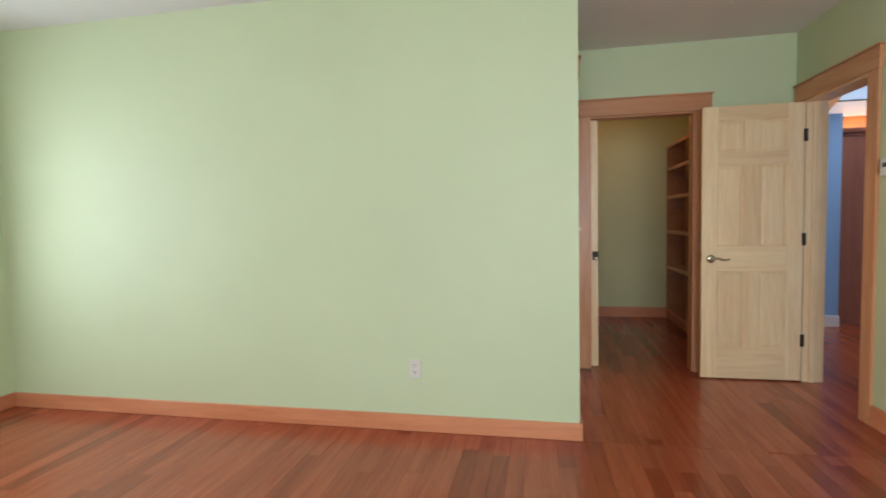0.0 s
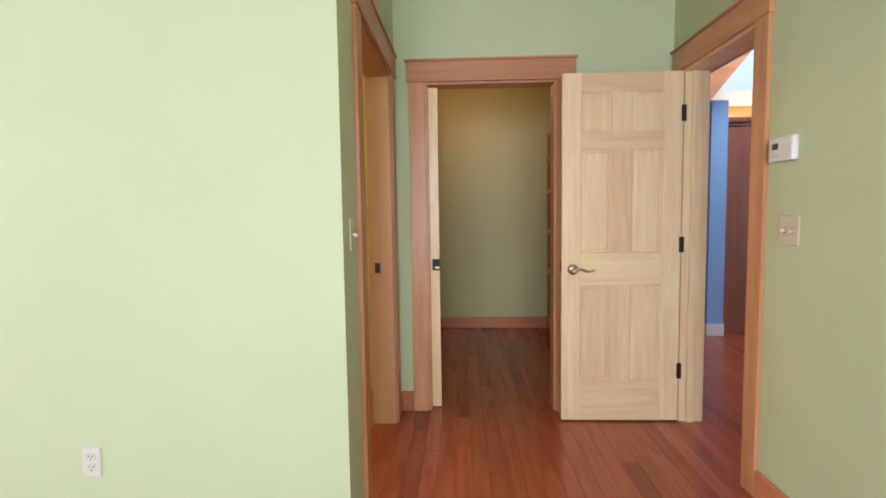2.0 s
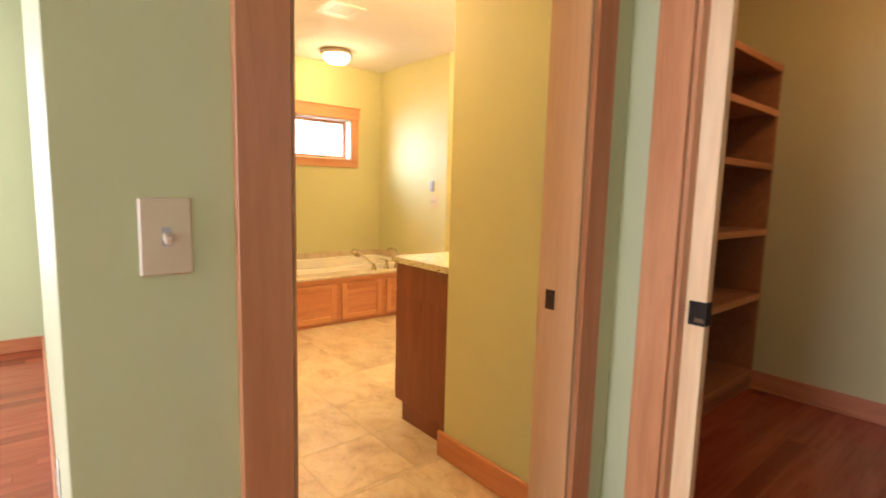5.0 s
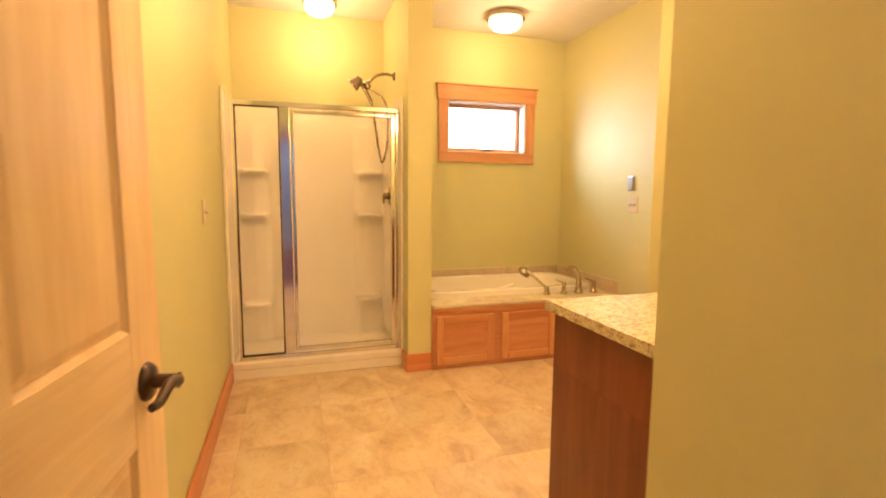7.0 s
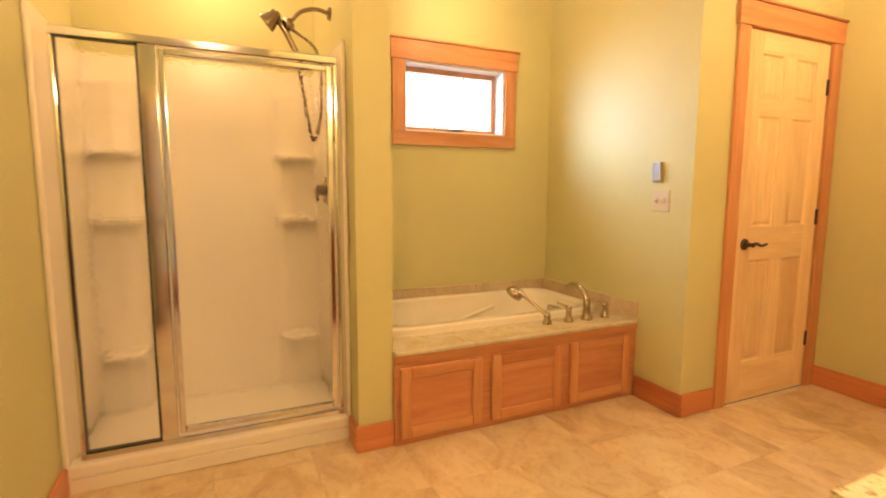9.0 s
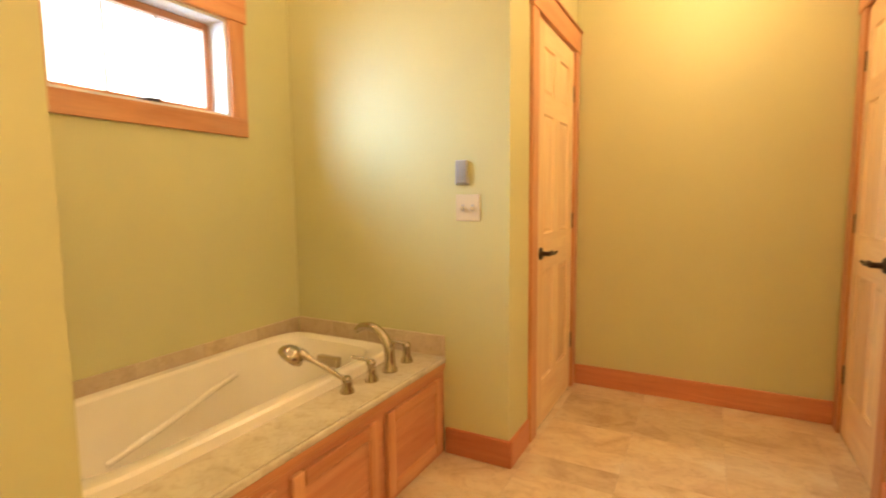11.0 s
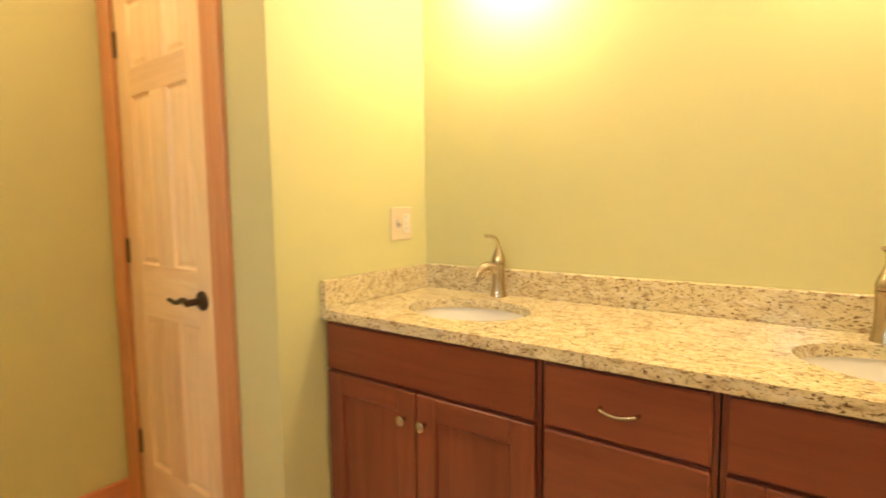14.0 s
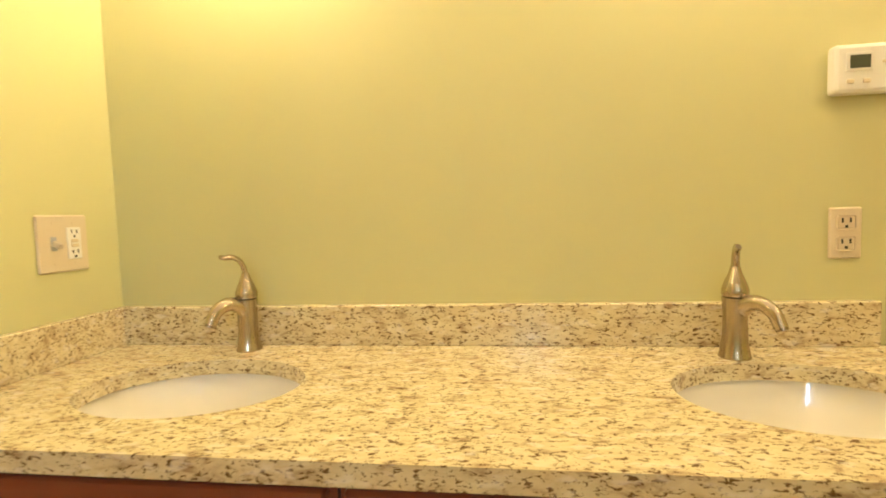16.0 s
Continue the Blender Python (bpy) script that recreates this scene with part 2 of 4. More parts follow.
def lathe(profile, n=24):
    """A turned shape about z from (radius, height) pairs."""
    bm = bmesh.new()
    rings = [[bm.verts.new((r * math.cos(2 * math.pi * i / n), r * math.sin(2 * math.pi * i / n), z)) for i in range(n)] for r, z in profile]
    for a, b in zip(rings, rings[1:]):
        for i in range(n):
            bm.faces.new((a[i], a[(i + 1) % n], b[(i + 1) % n], b[i]))
    bm.faces.new(rings[0][::-1])
    bm.faces.new(rings[-1])
    return bm


def tube(points, radii, n=14, flat=1.0):
    """A round bar through points, with a radius at each; flat squeezes it sideways."""
    bm = bmesh.new()
    pts = [Vector(p) for p in points]
    if isinstance(radii, (int, float)):
        radii = [radii] * len(pts)
    rings, side = [], None
    for i, p in enumerate(pts):
        d = (pts[min(i + 1, len(pts) - 1)] - pts[max(i - 1, 0)]).normalized()
        if side is None:
            side = d.orthogonal().normalized()
        side = (side - d * side.dot(d)).normalized()
        up = d.cross(side)
        rings.append([bm.verts.new(p + radii[i] * (math.cos(2 * math.pi * k / n) * side + flat * math.sin(2 * math.pi * k / n) * up)) for k in range(n)])
    for a, b in zip(rings, rings[1:]):
        for k in range(n):
            bm.faces.new((a[k], a[(k + 1) % n], b[(k + 1) % n], b[k]))
    bm.faces.new(rings[0][::-1])
    bm.faces.new(rings[-1])
    return bm


def curve_points(ctrl, n=20):
    """A smooth run through control points."""
    pts = [Vector(c) for c in ctrl]
    pts = [2 * pts[0] - pts[1], *pts, 2 * pts[-1] - pts[-2]]
    out = []
    for i in range(1, len(pts) - 2):
        a, b, c, d = pts[i - 1:i + 3]
        for k in range(n):
            t = k / n
            out.append(0.5 * ((2 * b) + (c - a) * t + (2 * a - 5 * b + 4 * c - d) * t * t + (3 * b - a - 3 * c + d) * t ** 3))
    out.append(pts[-2])
    return out


def oval(cx, cy, rx, ry, z, n=48, power=2.0):
    out = []
    for i in range(n):
        a = 2 * math.pi * i / n
        c, s = math.cos(a), math.sin(a)
        out.append((cx + rx * math.copysign(abs(c) ** (2 / power), c), cy + ry * math.copysign(abs(s) ** (2 / power), s), z))
    return out


def rings_mesh(rings, cap=True):
    """A skin over a row of closed loops of equal count, the last one closed."""
    bm = bmesh.new()
    vs = [[bm.verts.new(p) for p in r] for r in rings]
    n = len(vs[0])
    for a, b in zip(vs, vs[1:]):
        for i in range(n):
            bm.faces.new((a[i], a[(i + 1) % n], b[(i + 1) % n], b[i]))
    if cap:
        bm.faces.new(vs[-1])
    return bm


def slab(x0, x1, y0, y1, z0, z1, holes=(), bev=0.0):
    """A plate with shaped holes through it."""
    bm = bmesh.new()
    edges = []
    for loop in ([(x0, y0), (x1, y0), (x1, y1), (x0, y1)], *[[p[:2] for p in h] for h in holes]):
        vs = [bm.verts.new((x, y, z1)) for x, y in loop]
        edges += [bm.edges.new((vs[i], vs[(i + 1) % len(vs)])) for i in range(len(vs))]
    bmesh.ops.triangle_fill(bm, edges=edges, use_beauty=True, use_dissolve=False)
    ext = bmesh.ops.extrude_face_region(bm, geom=bm.faces[:])["geom"]
    for v in ext:
        if isinstance(v, bmesh.types.BMVert):
            v.co.z = z0
    bmesh.ops.recalc_face_normals(bm, faces=bm.faces[:])
    return bm


def placed(bm, m):
    bmesh.ops.transform(bm, matrix=m, verts=bm.verts[:])
    return bm


def part(name, bm, material, parent=None, label="", smooth=False):
    """One mesh object from a bmesh, under a thing or a part."""
    bmesh.ops.recalc_face_normals(bm, faces=bm.faces[:])
    data = bpy.data.meshes.new(name)
    bm.to_mesh(data)
    bm.free()
    data.materials.append(material)
    if smooth:
        data.shade_smooth()
        data.set_sharp_from_angle(angle=radians(40))
    ob = new(name, data)
    if parent:
        ob.parent = parent
    return tagged(ob, label)


def thing(name, label, category, m=None, group=""):
    ob = new(name)
    ob.empty_display_size = 0.05
    if m:
        ob.matrix_world = m
    return tagged(ob, label, category, group)


def setting(name, bm, material, label, category, parent=None):
    return tagged(part(name, bm, material, parent), label, category, kind="structure")


def wall(name, axis, a, b, lo, hi, z0, z1, openings, material, label):
    """A wall between the planes a and b of one axis, running from lo to hi, with openings (lo, hi, bottom, top)."""
    bm = bmesh.new()

    def put(s0, s1, h0, h1):
        if s1 - s0 > 1e-4 and h1 - h0 > 1e-4:
            box(bm, a, b, s0, s1, h0, h1) if axis == "x" else box(bm, s0, s1, a, b, h0, h1)
    at = lo
    for o0, o1, h0, h1 in sorted(openings):
        put(at, o0, z0, z1)
        put(o0, o1, z0, h0)
        put(o0, o1, h1, z1)
        at = o1
    put(at, hi, z0, z1)
    return setting(name, bm, material, label, "wall")


# ---- the plan ----
H = 2.58
WB, WE = -1.80, 3.745         # bedroom, west and east walls
BN = 1.358                    # bedroom, north wall
PW = 2.065                    # passage, west wall
CF = 2.75                     # closet front wall
BS = 1.69                     # bath, south wall
BW = -2.07                    # bath, window wall
TN = 4.49                     # wall at the end of the tub
AW, AE, AN = -0.848, 0.515, 5.65  # alcove walls
VN, VE = 4.635, 1.19          # vanity walls
CB = 5.0                      # closet back wall
DT = 2.05                     # tops of the door openings

wall("wall_bedroom_north", "y", BN, BS, WB - 0.15, PW, 0, H, [], GREEN, "pale green painted bedroom wall in daylight")
wall("wall_bedroom_west", "x", WB - 0.15, WB, -3.6, BN, 0, H, [(-0.45, 0.88, 0.68, 2.0)], GREEN, "pale green painted bedroom wall with a window")
wall("wall_bedroom_south", "y", -3.75, -3.6, WB - 0.15, WE + 0.14, 0, H, [(1.0, 3.2, 0.68, 2.05)], GREEN, "pale green painted bedroom wall with a wide window")
wall("wall_bedroom_east", "x", WE, WE + 0.14, -3.6, CF, 0, H, [(1.90, 2.605, 0, DT)], GREEN, "green painted wall with a doorway to the hall")
wall("wall_passage", "x", PW - 0.14, PW, BS, CF + 0.12, 0, H, [(1.682, 2.555, 0, DT)], GREEN, "green painted passage wall with a pocket doorway")
wall("wall_closet_front", "y", CF, CF + 0.12, PW, WE + 0.14, 0, H, [(2.255, 3.05, 0, DT)], GREEN, "green painted wall with the closet doorway")
wall("wall_vestibule", "y", 2.785, CF + 0.12, VE + 0.018, PW - 0.14, 0, H, [], GREEN_WARM, "green painted bathroom entry wall, warm light in its colour")
wall("wall_closet_back", "y", CB, CB + 0.12, VE, WE + 0.14, 0, H, [], GREEN_WARM, "green painted closet wall, warm light in its colour")
wall("wall_closet_east", "x", WE, WE + 0.14, CF + 0.12, CB, 0, H, [], GREEN_WARM, "green painted closet side wall, warm light in its colour")
wall("wall_vanity", "x", VE, VE + 0.125, CF + 0.12, CB, 0, H, [], GREEN_WARM, "green painted wall behind the vanity, warm light in its colour")
wall("wall_bath_south", "y", BS - 0.008, BS + 0.004, BW, PW - 0.14, 0, H, [], GREEN_WARM, "green painted bathroom wall beside the entry, warm light in its colour")
wall("wall_bath_window", "x", BW - 0.18, BW, BS, TN, 0, H, [(3.385, 4.11, 1.575, 2.01)], GREEN_WARM, "green painted wall with a small high window, warm light in its colour")
wall("wall_shower_side", "y", 2.835, 3.0, BW, -1.195, 0, H, [], GREEN_WARM, "green painted partition between shower and tub, warm light in its colour")
wall("wall_tub_end", "y", TN, TN + 0.12, BW - 0.18, AW, 0, H, [], GREEN_WARM, "green painted wall at the tub's end, warm light in its colour")
wall("wall_alcove_west", "x", AW - 0.12, AW, TN + 0.12, AN, 0, H, [(4.83, 5.56, 0, DT)], GREEN_WARM, "green painted alcove wall with a door, warm light in its colour")
wall("wall_alcove_end", "y", AN, AN + 0.12, AW - 0.12, AE + 0.12, 0, H, [], GREEN_WARM, "green painted alcove end wall, warm light in its colour")
wall("wall_alcove_east", "x", AE, AE + 0.12, VN + 0.12, AN, 0, H, [(4.93, 5.54, 0, DT)], GREEN_WARM, "green painted alcove wall with a door, warm light in its colour")
wall("wall_vanity_end", "y", VN, VN + 0.12, AE, VE, 0, H, [], GREEN_WARM, "green painted wall at the vanity's end, warm light in its colour")
setting("ceiling", box(box(bmesh.new(), WB - 0.15, WE + 0.14, -3.75, CB + 0.12, H, H + 0.1), BW - 0.18, VE, CB + 0.12, AN + 0.12, H, H + 0.1), WHITE, "white painted flat ceiling", "ceiling")
setting("ceiling_bath_edge", boxed(BW - 0.18, WB - 0.15, BS - 0.4, CB + 0.12, H, H + 0.1), WHITE, "white painted flat ceiling over the tub", "ceiling")

# ---- hall ----
wall("wall_hall_far", "x", 6.6, 6.7, 0.6, 6.0, 0, 4.2, [], BLUE, "blue painted hall wall")
wall("wall_hall_south", "y", 0.5, 0.6, WE + 0.14, 6.7, 0, 4.2, [], BLUE, "blue painted hall wall")
wall("wall_hall_north", "y", 6.0, 6.1, WE + 0.1, 6.7, 0, 4.2, [], BLUE, "blue painted hall wall")
wall("wall_hall_stub", "y", 4.62, 5.22, 4.885, 5.045, 0, 2.30, [], BLUE, "narrow blue painted wall end")
wall("wall_hall_closet", "x", WE + 0.13, WE + 0.139, CB + 0.12, 6.1, 0, 2.42, [], BLUE, "blue painted hall wall")
setting("ceiling_hall", boxed(WE + 0.14, 4.62, 0.5, 6.1, 2.42, 2.52), TRIM_X, "wood-lined hall ceiling before a tall open space", "ceiling")
setting("ceiling_hall_high", boxed(4.62, 6.7, 0.5, 6.1, 4.2, 4.3), WHITE, "white ceiling high over the hall", "ceiling")
wall("wall_hall_upper", "x", 4.50, 4.62, 0.6, 6.0, 2.52, 4.2, [], WHITE, "white painted wall over the low hall ceiling")
wall("wall_hall_over_cabinet", "y", 5.24, 5.34, 5.046, 6.6, 2.0, 2.36, [], TRIM_X, "orange-brown wood panelling behind the tall cabinet")
wall("wall_hall_beam", "y", 5.19, 5.36, 4.88, 6.6, 2.36, 2.53, [], WHITE, "white painted beam over the tall cabinet")
_bm = bmesh.new()
_front = [_bm.verts.new(c) for c in ((4.10, 4.25, 2.22), (4.69, 4.25, 2.22), (5.05, 4.25, 2.66), (5.20, 4.25, 2.90), (4.63, 4.25, 2.90), (4.63, 4.25, 2.415), (4.10, 4.25, 2.415))]
_face = _bm.faces.new(_front)
_back = bmesh.ops.extrude_face_region(_bm, geom=[_face])
bmesh.ops.translate(_bm, vec=(0, 0.30, 0), verts=[v for v in _back["geom"] if isinstance(v, bmesh.types.BMVert)])
setting("trim_hall_brace", _bm, TRIM_X, "sloping orange-brown wooden brace under the hall ceiling", "trim")
skylight = thing("skylight", "high window with blue-white sky behind dark-framed glass", "skylight", pose(5.85, 5.995, 2.98))
part("frame", box(box(box(box(bmesh.new(), -0.6, 0.6, -0.04, 0, 0.28, 0.33), -0.6, 0.6, -0.04, 0, -0.33, -0.28), -0.6, -0.55, -0.04, 0, -0.28, 0.28), 0.55, 0.6, -0.04, 0, -0.28, 0.28), BRONZE, skylight, "dark metal frame")
part("pane", boxed(-0.55, 0.55, -0.02, -0.01, -0.28, 0.28), glow("blue_sky_through_glass", (0.30, 0.58, 1.0), 0.55), skylight, "glass with blue sky behind")
cabinet = thing("tall_cabinet", "tall red-brown wooden cabinet with a moulded cap", "cabinet", pose(5.57, 4.985, 0))
part("body", boxed(-0.5, 0.5, -0.25, 0.25, 0, 2.07, bev=0.004), CABINET_Z, cabinet)
part("cap", box(box(bmesh.new(), -0.52, 0.52, -0.265, 0.25, 2.07, 2.105, 0.004), -0.52, 0.52, -0.285, 0.25, 2.105, 2.155, 0.006), CABINET_X, cabinet, "lighter moulded cap")
setting("baseboard_hall", boxed(4.875, 5.05, 4.602, 4.62, 0, 0.12, bev=0.003), OFFWHITE, "white baseboard at the blue wall end", "baseboard")

# ---- floors ----


def boards(name, x0, x1, y0, y1, wide, parent, limit, seed):
    """Floorboards along y; the boards within limit are single parts, the rest one joined piece."""
    rng = random.Random(seed)
    shapes, rest, made = {}, bmesh.new(), 0
    x = x0
    while x < x1 - 0.005:
        w = min(wide, x1 - x)
        y = y0 - rng.uniform(0, 1.2)
        while y < y1:
            length = rng.choice((0.7, 0.95, 1.2, 1.5, 1.9))
            a, b = max(y, y0), min(y + length, y1)
            y += length
            if b - a < 0.02:
                continue
            if limit(x, a, b):
                key = (round(w, 3), round(b - a, 2))
                if key not in shapes:
                    bm = boxed(0.0004, w - 0.0004, 0, key[1] - 0.001, -0.012, 0, bev=0.0006)
                    shapes[key] = bpy.data.meshes.new("board")
                    bm.to_mesh(shapes[key])
                    bm.free()
                    shapes[key].materials.append(FLOORING)
                ob = new("board", shapes[key])
                ob.parent = parent
                ob.location = (x, a, rng.uniform(-0.0004, 0))
            else:
                box(rest, x + 0.0004, x + w - 0.0004, a, b - 0.001, -0.012, -0.0002)
        x += w
    if rest.verts:
        tagged(part("floorboards", rest, FLOORING_REST, parent), kind="stuff")
    else:
        rest.free()


FLOORING_REST = wood("red_brown_floorboards_joined", (0.30, 0.056, 0.024), (0.43, 0.103, 0.044), "y", 0.2, 0.0)
satin(FLOORING_REST, 1.58, 0.22)
_nt = FLOORING_REST.node_tree
_geo = _nt.nodes.new("ShaderNodeNewGeometry")
for n in _nt.nodes:
    if n.type == "OBJECT_INFO":
        for link in list(n.outputs["Random"].links):
            _nt.links.new(_geo.outputs["Random Per Island"], link.to_socket)
for n in _nt.nodes:
    if n.type == "VALTORGB" and n.inputs[0].links and n.inputs[0].links[0].from_node == _geo:
        n.color_ramp.elements[0].color = (0.7, 0.67, 0.64, 1)
        n.color_ramp.elements[1].color = (1.12, 1.12, 1.12, 1)

floor = setting("floor", box(box(bmesh.new(), WB, WE, -3.6, BN, -0.1, -0.0125), PW - 0.14, 6.7, BN, 6.1, -0.1, -0.0125), FLOORING_REST, "red-brown narrow hardwood strip floor", "floor")
floor_bath = setting("floor_bath", box(box(box(bmesh.new(), BW, VE, BS, VN, -0.1, -0.0015), AW, AE, VN, AN, -0.1, -0.0015), VE, PW - 0.14, BS, 2.79, -0.1, -0.0015), GROUT, "mottled beige stone-look tile floor", "floor")
setting("floor_subfloor", boxed(VE, PW - 0.14, CF + 0.0, CB, -0.1, -0.0125), FLOORING_REST, "hardwood floor under the closet shelves", "floor")

# ---- trim ----


def baseboard(name, x0, x1, y0, y1, along):
    h = 0.10 if "bedroom" in name or "passage" in name else 0.125
    setting(name, boxed(x0, x1, y0, y1, 0, h, bev=0.004), BASE_X if along == "x" else BASE_Y, "reddish fir baseboard", "baseboard")


T = 0.016
baseboard("baseboard_bedroom_north", WB, PW + T, BN - T, BN, "x")
baseboard("baseboard_bedroom_west", WB, WB + T, -3.6, BN - T, "y")
baseboard("baseboard_passage", PW, PW + T, BN, 1.59, "y")
baseboard("baseboard_passage_end", PW, PW + T, 2.658, CF - T, "y")
baseboard("baseboard_closet_front", PW, 2.153, CF - T, CF, "x")
baseboard("baseboard_east", WE - T, WE, -3.6, 1.80, "y")
baseboard("baseboard_closet_back", 1.64, WE - 0.32, CB - T, CB, "x")
baseboard("baseboard_vestibule", VE - T, PW - 0.14, 2.785 - T, 2.785, "x")
baseboard("baseboard_bath_south", -1.34, PW - 0.14, BS + 0.004, BS + 0.004 + T, "x")
baseboard("baseboard_partition_end", -1.195, -1.195 + T, 2.835 - T, 3.0, "y")
baseboard("baseboard_partition_side", -1.33, -1.195, 2.835 - T, 2.835, "x")
baseboard("baseboard_tub_end", -1.16, AW + T, TN - T, TN, "x")
baseboard("baseboard_alcove_west", AW, AW + T, TN, 4.733, "y")
baseboard("baseboard_alcove_end", AW, AE, AN - T, AN, "x")
baseboard("baseboard_alcove_east", AE - T, AE, VN - T, 4.828, "y")
baseboard("baseboard_vanity_end", AE, 0.70, VN - T, VN, "x")


def casing(name, axis, face, out, lo, hi, top, depth, wide=0.10, head=0.122, bottom=None, liner=None):
    """The casing round an opening from lo to hi on a wall face; out is the way off the wall, depth the jamb behind it."""
    ob = tagged(new(name), "reddish fir door casing with a wide head board" if bottom is None else "reddish fir window casing with a wide head board", "trim", kind="structure")

    def board(part_name, s0, s1, f0, f1, z0, z1, mat, bev=0.002):
        a, b = sorted((face + out * f0, face + out * f1))
        bm = boxed(a, b, s0, s1, z0, z1, bev=bev) if axis == "x" else boxed(s0, s1, a, b, z0, z1, bev=bev)
        part(part_name, bm, mat, ob)
    lengthwise = TRIM_Y if axis == "x" else TRIM_X
    z0 = 0 if bottom is None else bottom
    board("side_casing", lo - wide, lo, 0, 0.018, z0, top, TRIM_Z)
    board("side_casing", hi, hi + wide, 0, 0.018, z0, top, TRIM_Z)
    board("head_casing", lo - wide - 0.012, hi + wide + 0.012, 0, 0.024, top, top + head, lengthwise)
    board("head_cap", lo - wide - 0.022, hi + wide + 0.022, 0, 0.034, top + head, top + head + 0.012, lengthwise)
    if bottom is not None:
        board("sill_casing", lo - wide, hi + wide, 0, 0.018, bottom - 0.085, bottom, lengthwise)
    if not depth:
        return ob
    board("jamb", lo, lo + 0.014, -depth, 0.0, z0, top, liner or TRIM_Z)
    board("jamb", hi - 0.014, hi, -depth, 0.0, z0, top, liner or TRIM_Z)
    board("head_jamb", lo + 0.014, hi - 0.014, -depth, 0.0, top - 0.014, top, lengthwise)
    return ob


casing("trim_bath_doorway", "x", PW, 1, 1.682, 2.555, DT, 0.14, 0.092, liner=PINE_TRIM)
casing("trim_closet_doorway", "y", CF, -1, 2.255, 3.05, DT, 0.12)
casing("trim_hall_doorway", "x", WE, -1, 1.90, 2.605, DT, 0.0)
casing("trim_alcove_west_door", "x", AW, 1, 4.83, 5.56, DT, 0.12, 0.086)
casing("trim_alcove_east_door", "x", AE, -1, 4.93, 5.54, DT, 0.12, 0.095)
casing("trim_bath_window", "x", BW, 1, 3.385, 4.11, 2.01, 0.0, 0.085, 0.12, 1.575)
casing("trim_bedroom_window", "x", WB, 1, -0.45, 0.88, 2.0, 0.1, 0.10, 0.12, 0.68)
casing("trim_south_window", "y", -3.6, 1, 1.0, 3.2, 2.05, 0.1, 0.10, 0.12, 0.68)

# jamb of the hall doorway in pale unstained pine
for n, y0, y1 in (("hall_jamb_far", 2.591, 2.605), ("hall_jamb_near", 1.90, 1.914)):
    setting(n, boxed(WE - 0.002, WE + 0.14, y0, y1, 0, DT), PINE_Z, "pale pine door jamb", "trim")
setting("hall_jamb_head", boxed(WE - 0.002, WE + 0.14, 1.914, 2.591, DT - 0.014, DT), PINE_Z, "pale pine door jamb", "trim")
setting("hall_jamb_stop", boxed(WE + 0.04, WE + 0.075, 2.579, 2.591, 0, DT - 0.014), PINE_Z, "pale pine door stop", "trim")

# edges of the two pocket doors, standing a hand's breadth out of their slots
closet_door = thing("pocket_door", "pale pine pocket door slid back, its edge showing", "door", pose(2.269, CF + 0.06, 0))
part("leaf", boxed(-0.01, 0.058, -0.018, 0.018, 0.008, 2.03, bev=0.002), PINE_Z, closet_door)
pull = part("edge_pull", box(box(bmesh.new(), 0.035, 0.060, -0.0200, 0.0200, 0.895, 0.965, 0.001), 0.012, 0.06, -0.021, -0.019, 0.895, 0.965), BLACKENED, closet_door, "dark bronze edge pull")
part("latch", boxed(0.030, 0.056, -0.0225, -0.0205, 0.905, 0.917), DARK_NICKEL, pull, "dull metal latch plate")
strike = thing("pocket_strike", "dark bronze strike plate in the doorway jamb", "strike plate", pose(PW - 0.09, 2.539, 0.94))
part("plate", boxed(-0.016, 0.016, -0.002, 0.002, -0.03, 0.03, bev=0.0005), BRONZE, strike)
part("hole", boxed(-0.008, 0.008, -0.0030, -0.0018, -0.016, 0.016), BLACK, strike)


def lever(parent, x, z, face, side, finish):
    """A lever handle on a door face: a round rose and a curved arm."""
    rose = part("handle", placed(lathe([(0.032, 0), (0.032, 0.004), (0.027, 0.010), (0.012, 0.013), (0.011, 0.045), (0.013, 0.052)], 24), Matrix.Translation((x, face[0], z)) @ Euler((radians(90 * face[1]), 0, 0)).to_matrix().to_4x4()), finish, parent, "lever handle", True)
    y = face[0] - 0.048 * face[1]
    run = curve_points([(x, y, z), (x + side * 0.035, y, z + 0.006), (x + side * 0.075, y, z - 0.006), (x + side * 0.115, y - 0.004 * face[1], z + 0.002)], 8)
    part("arm", tube(run, [0.011 - 0.005 * i / (len(run) - 1) for i in range(len(run))], 12), finish, rose, "", True)


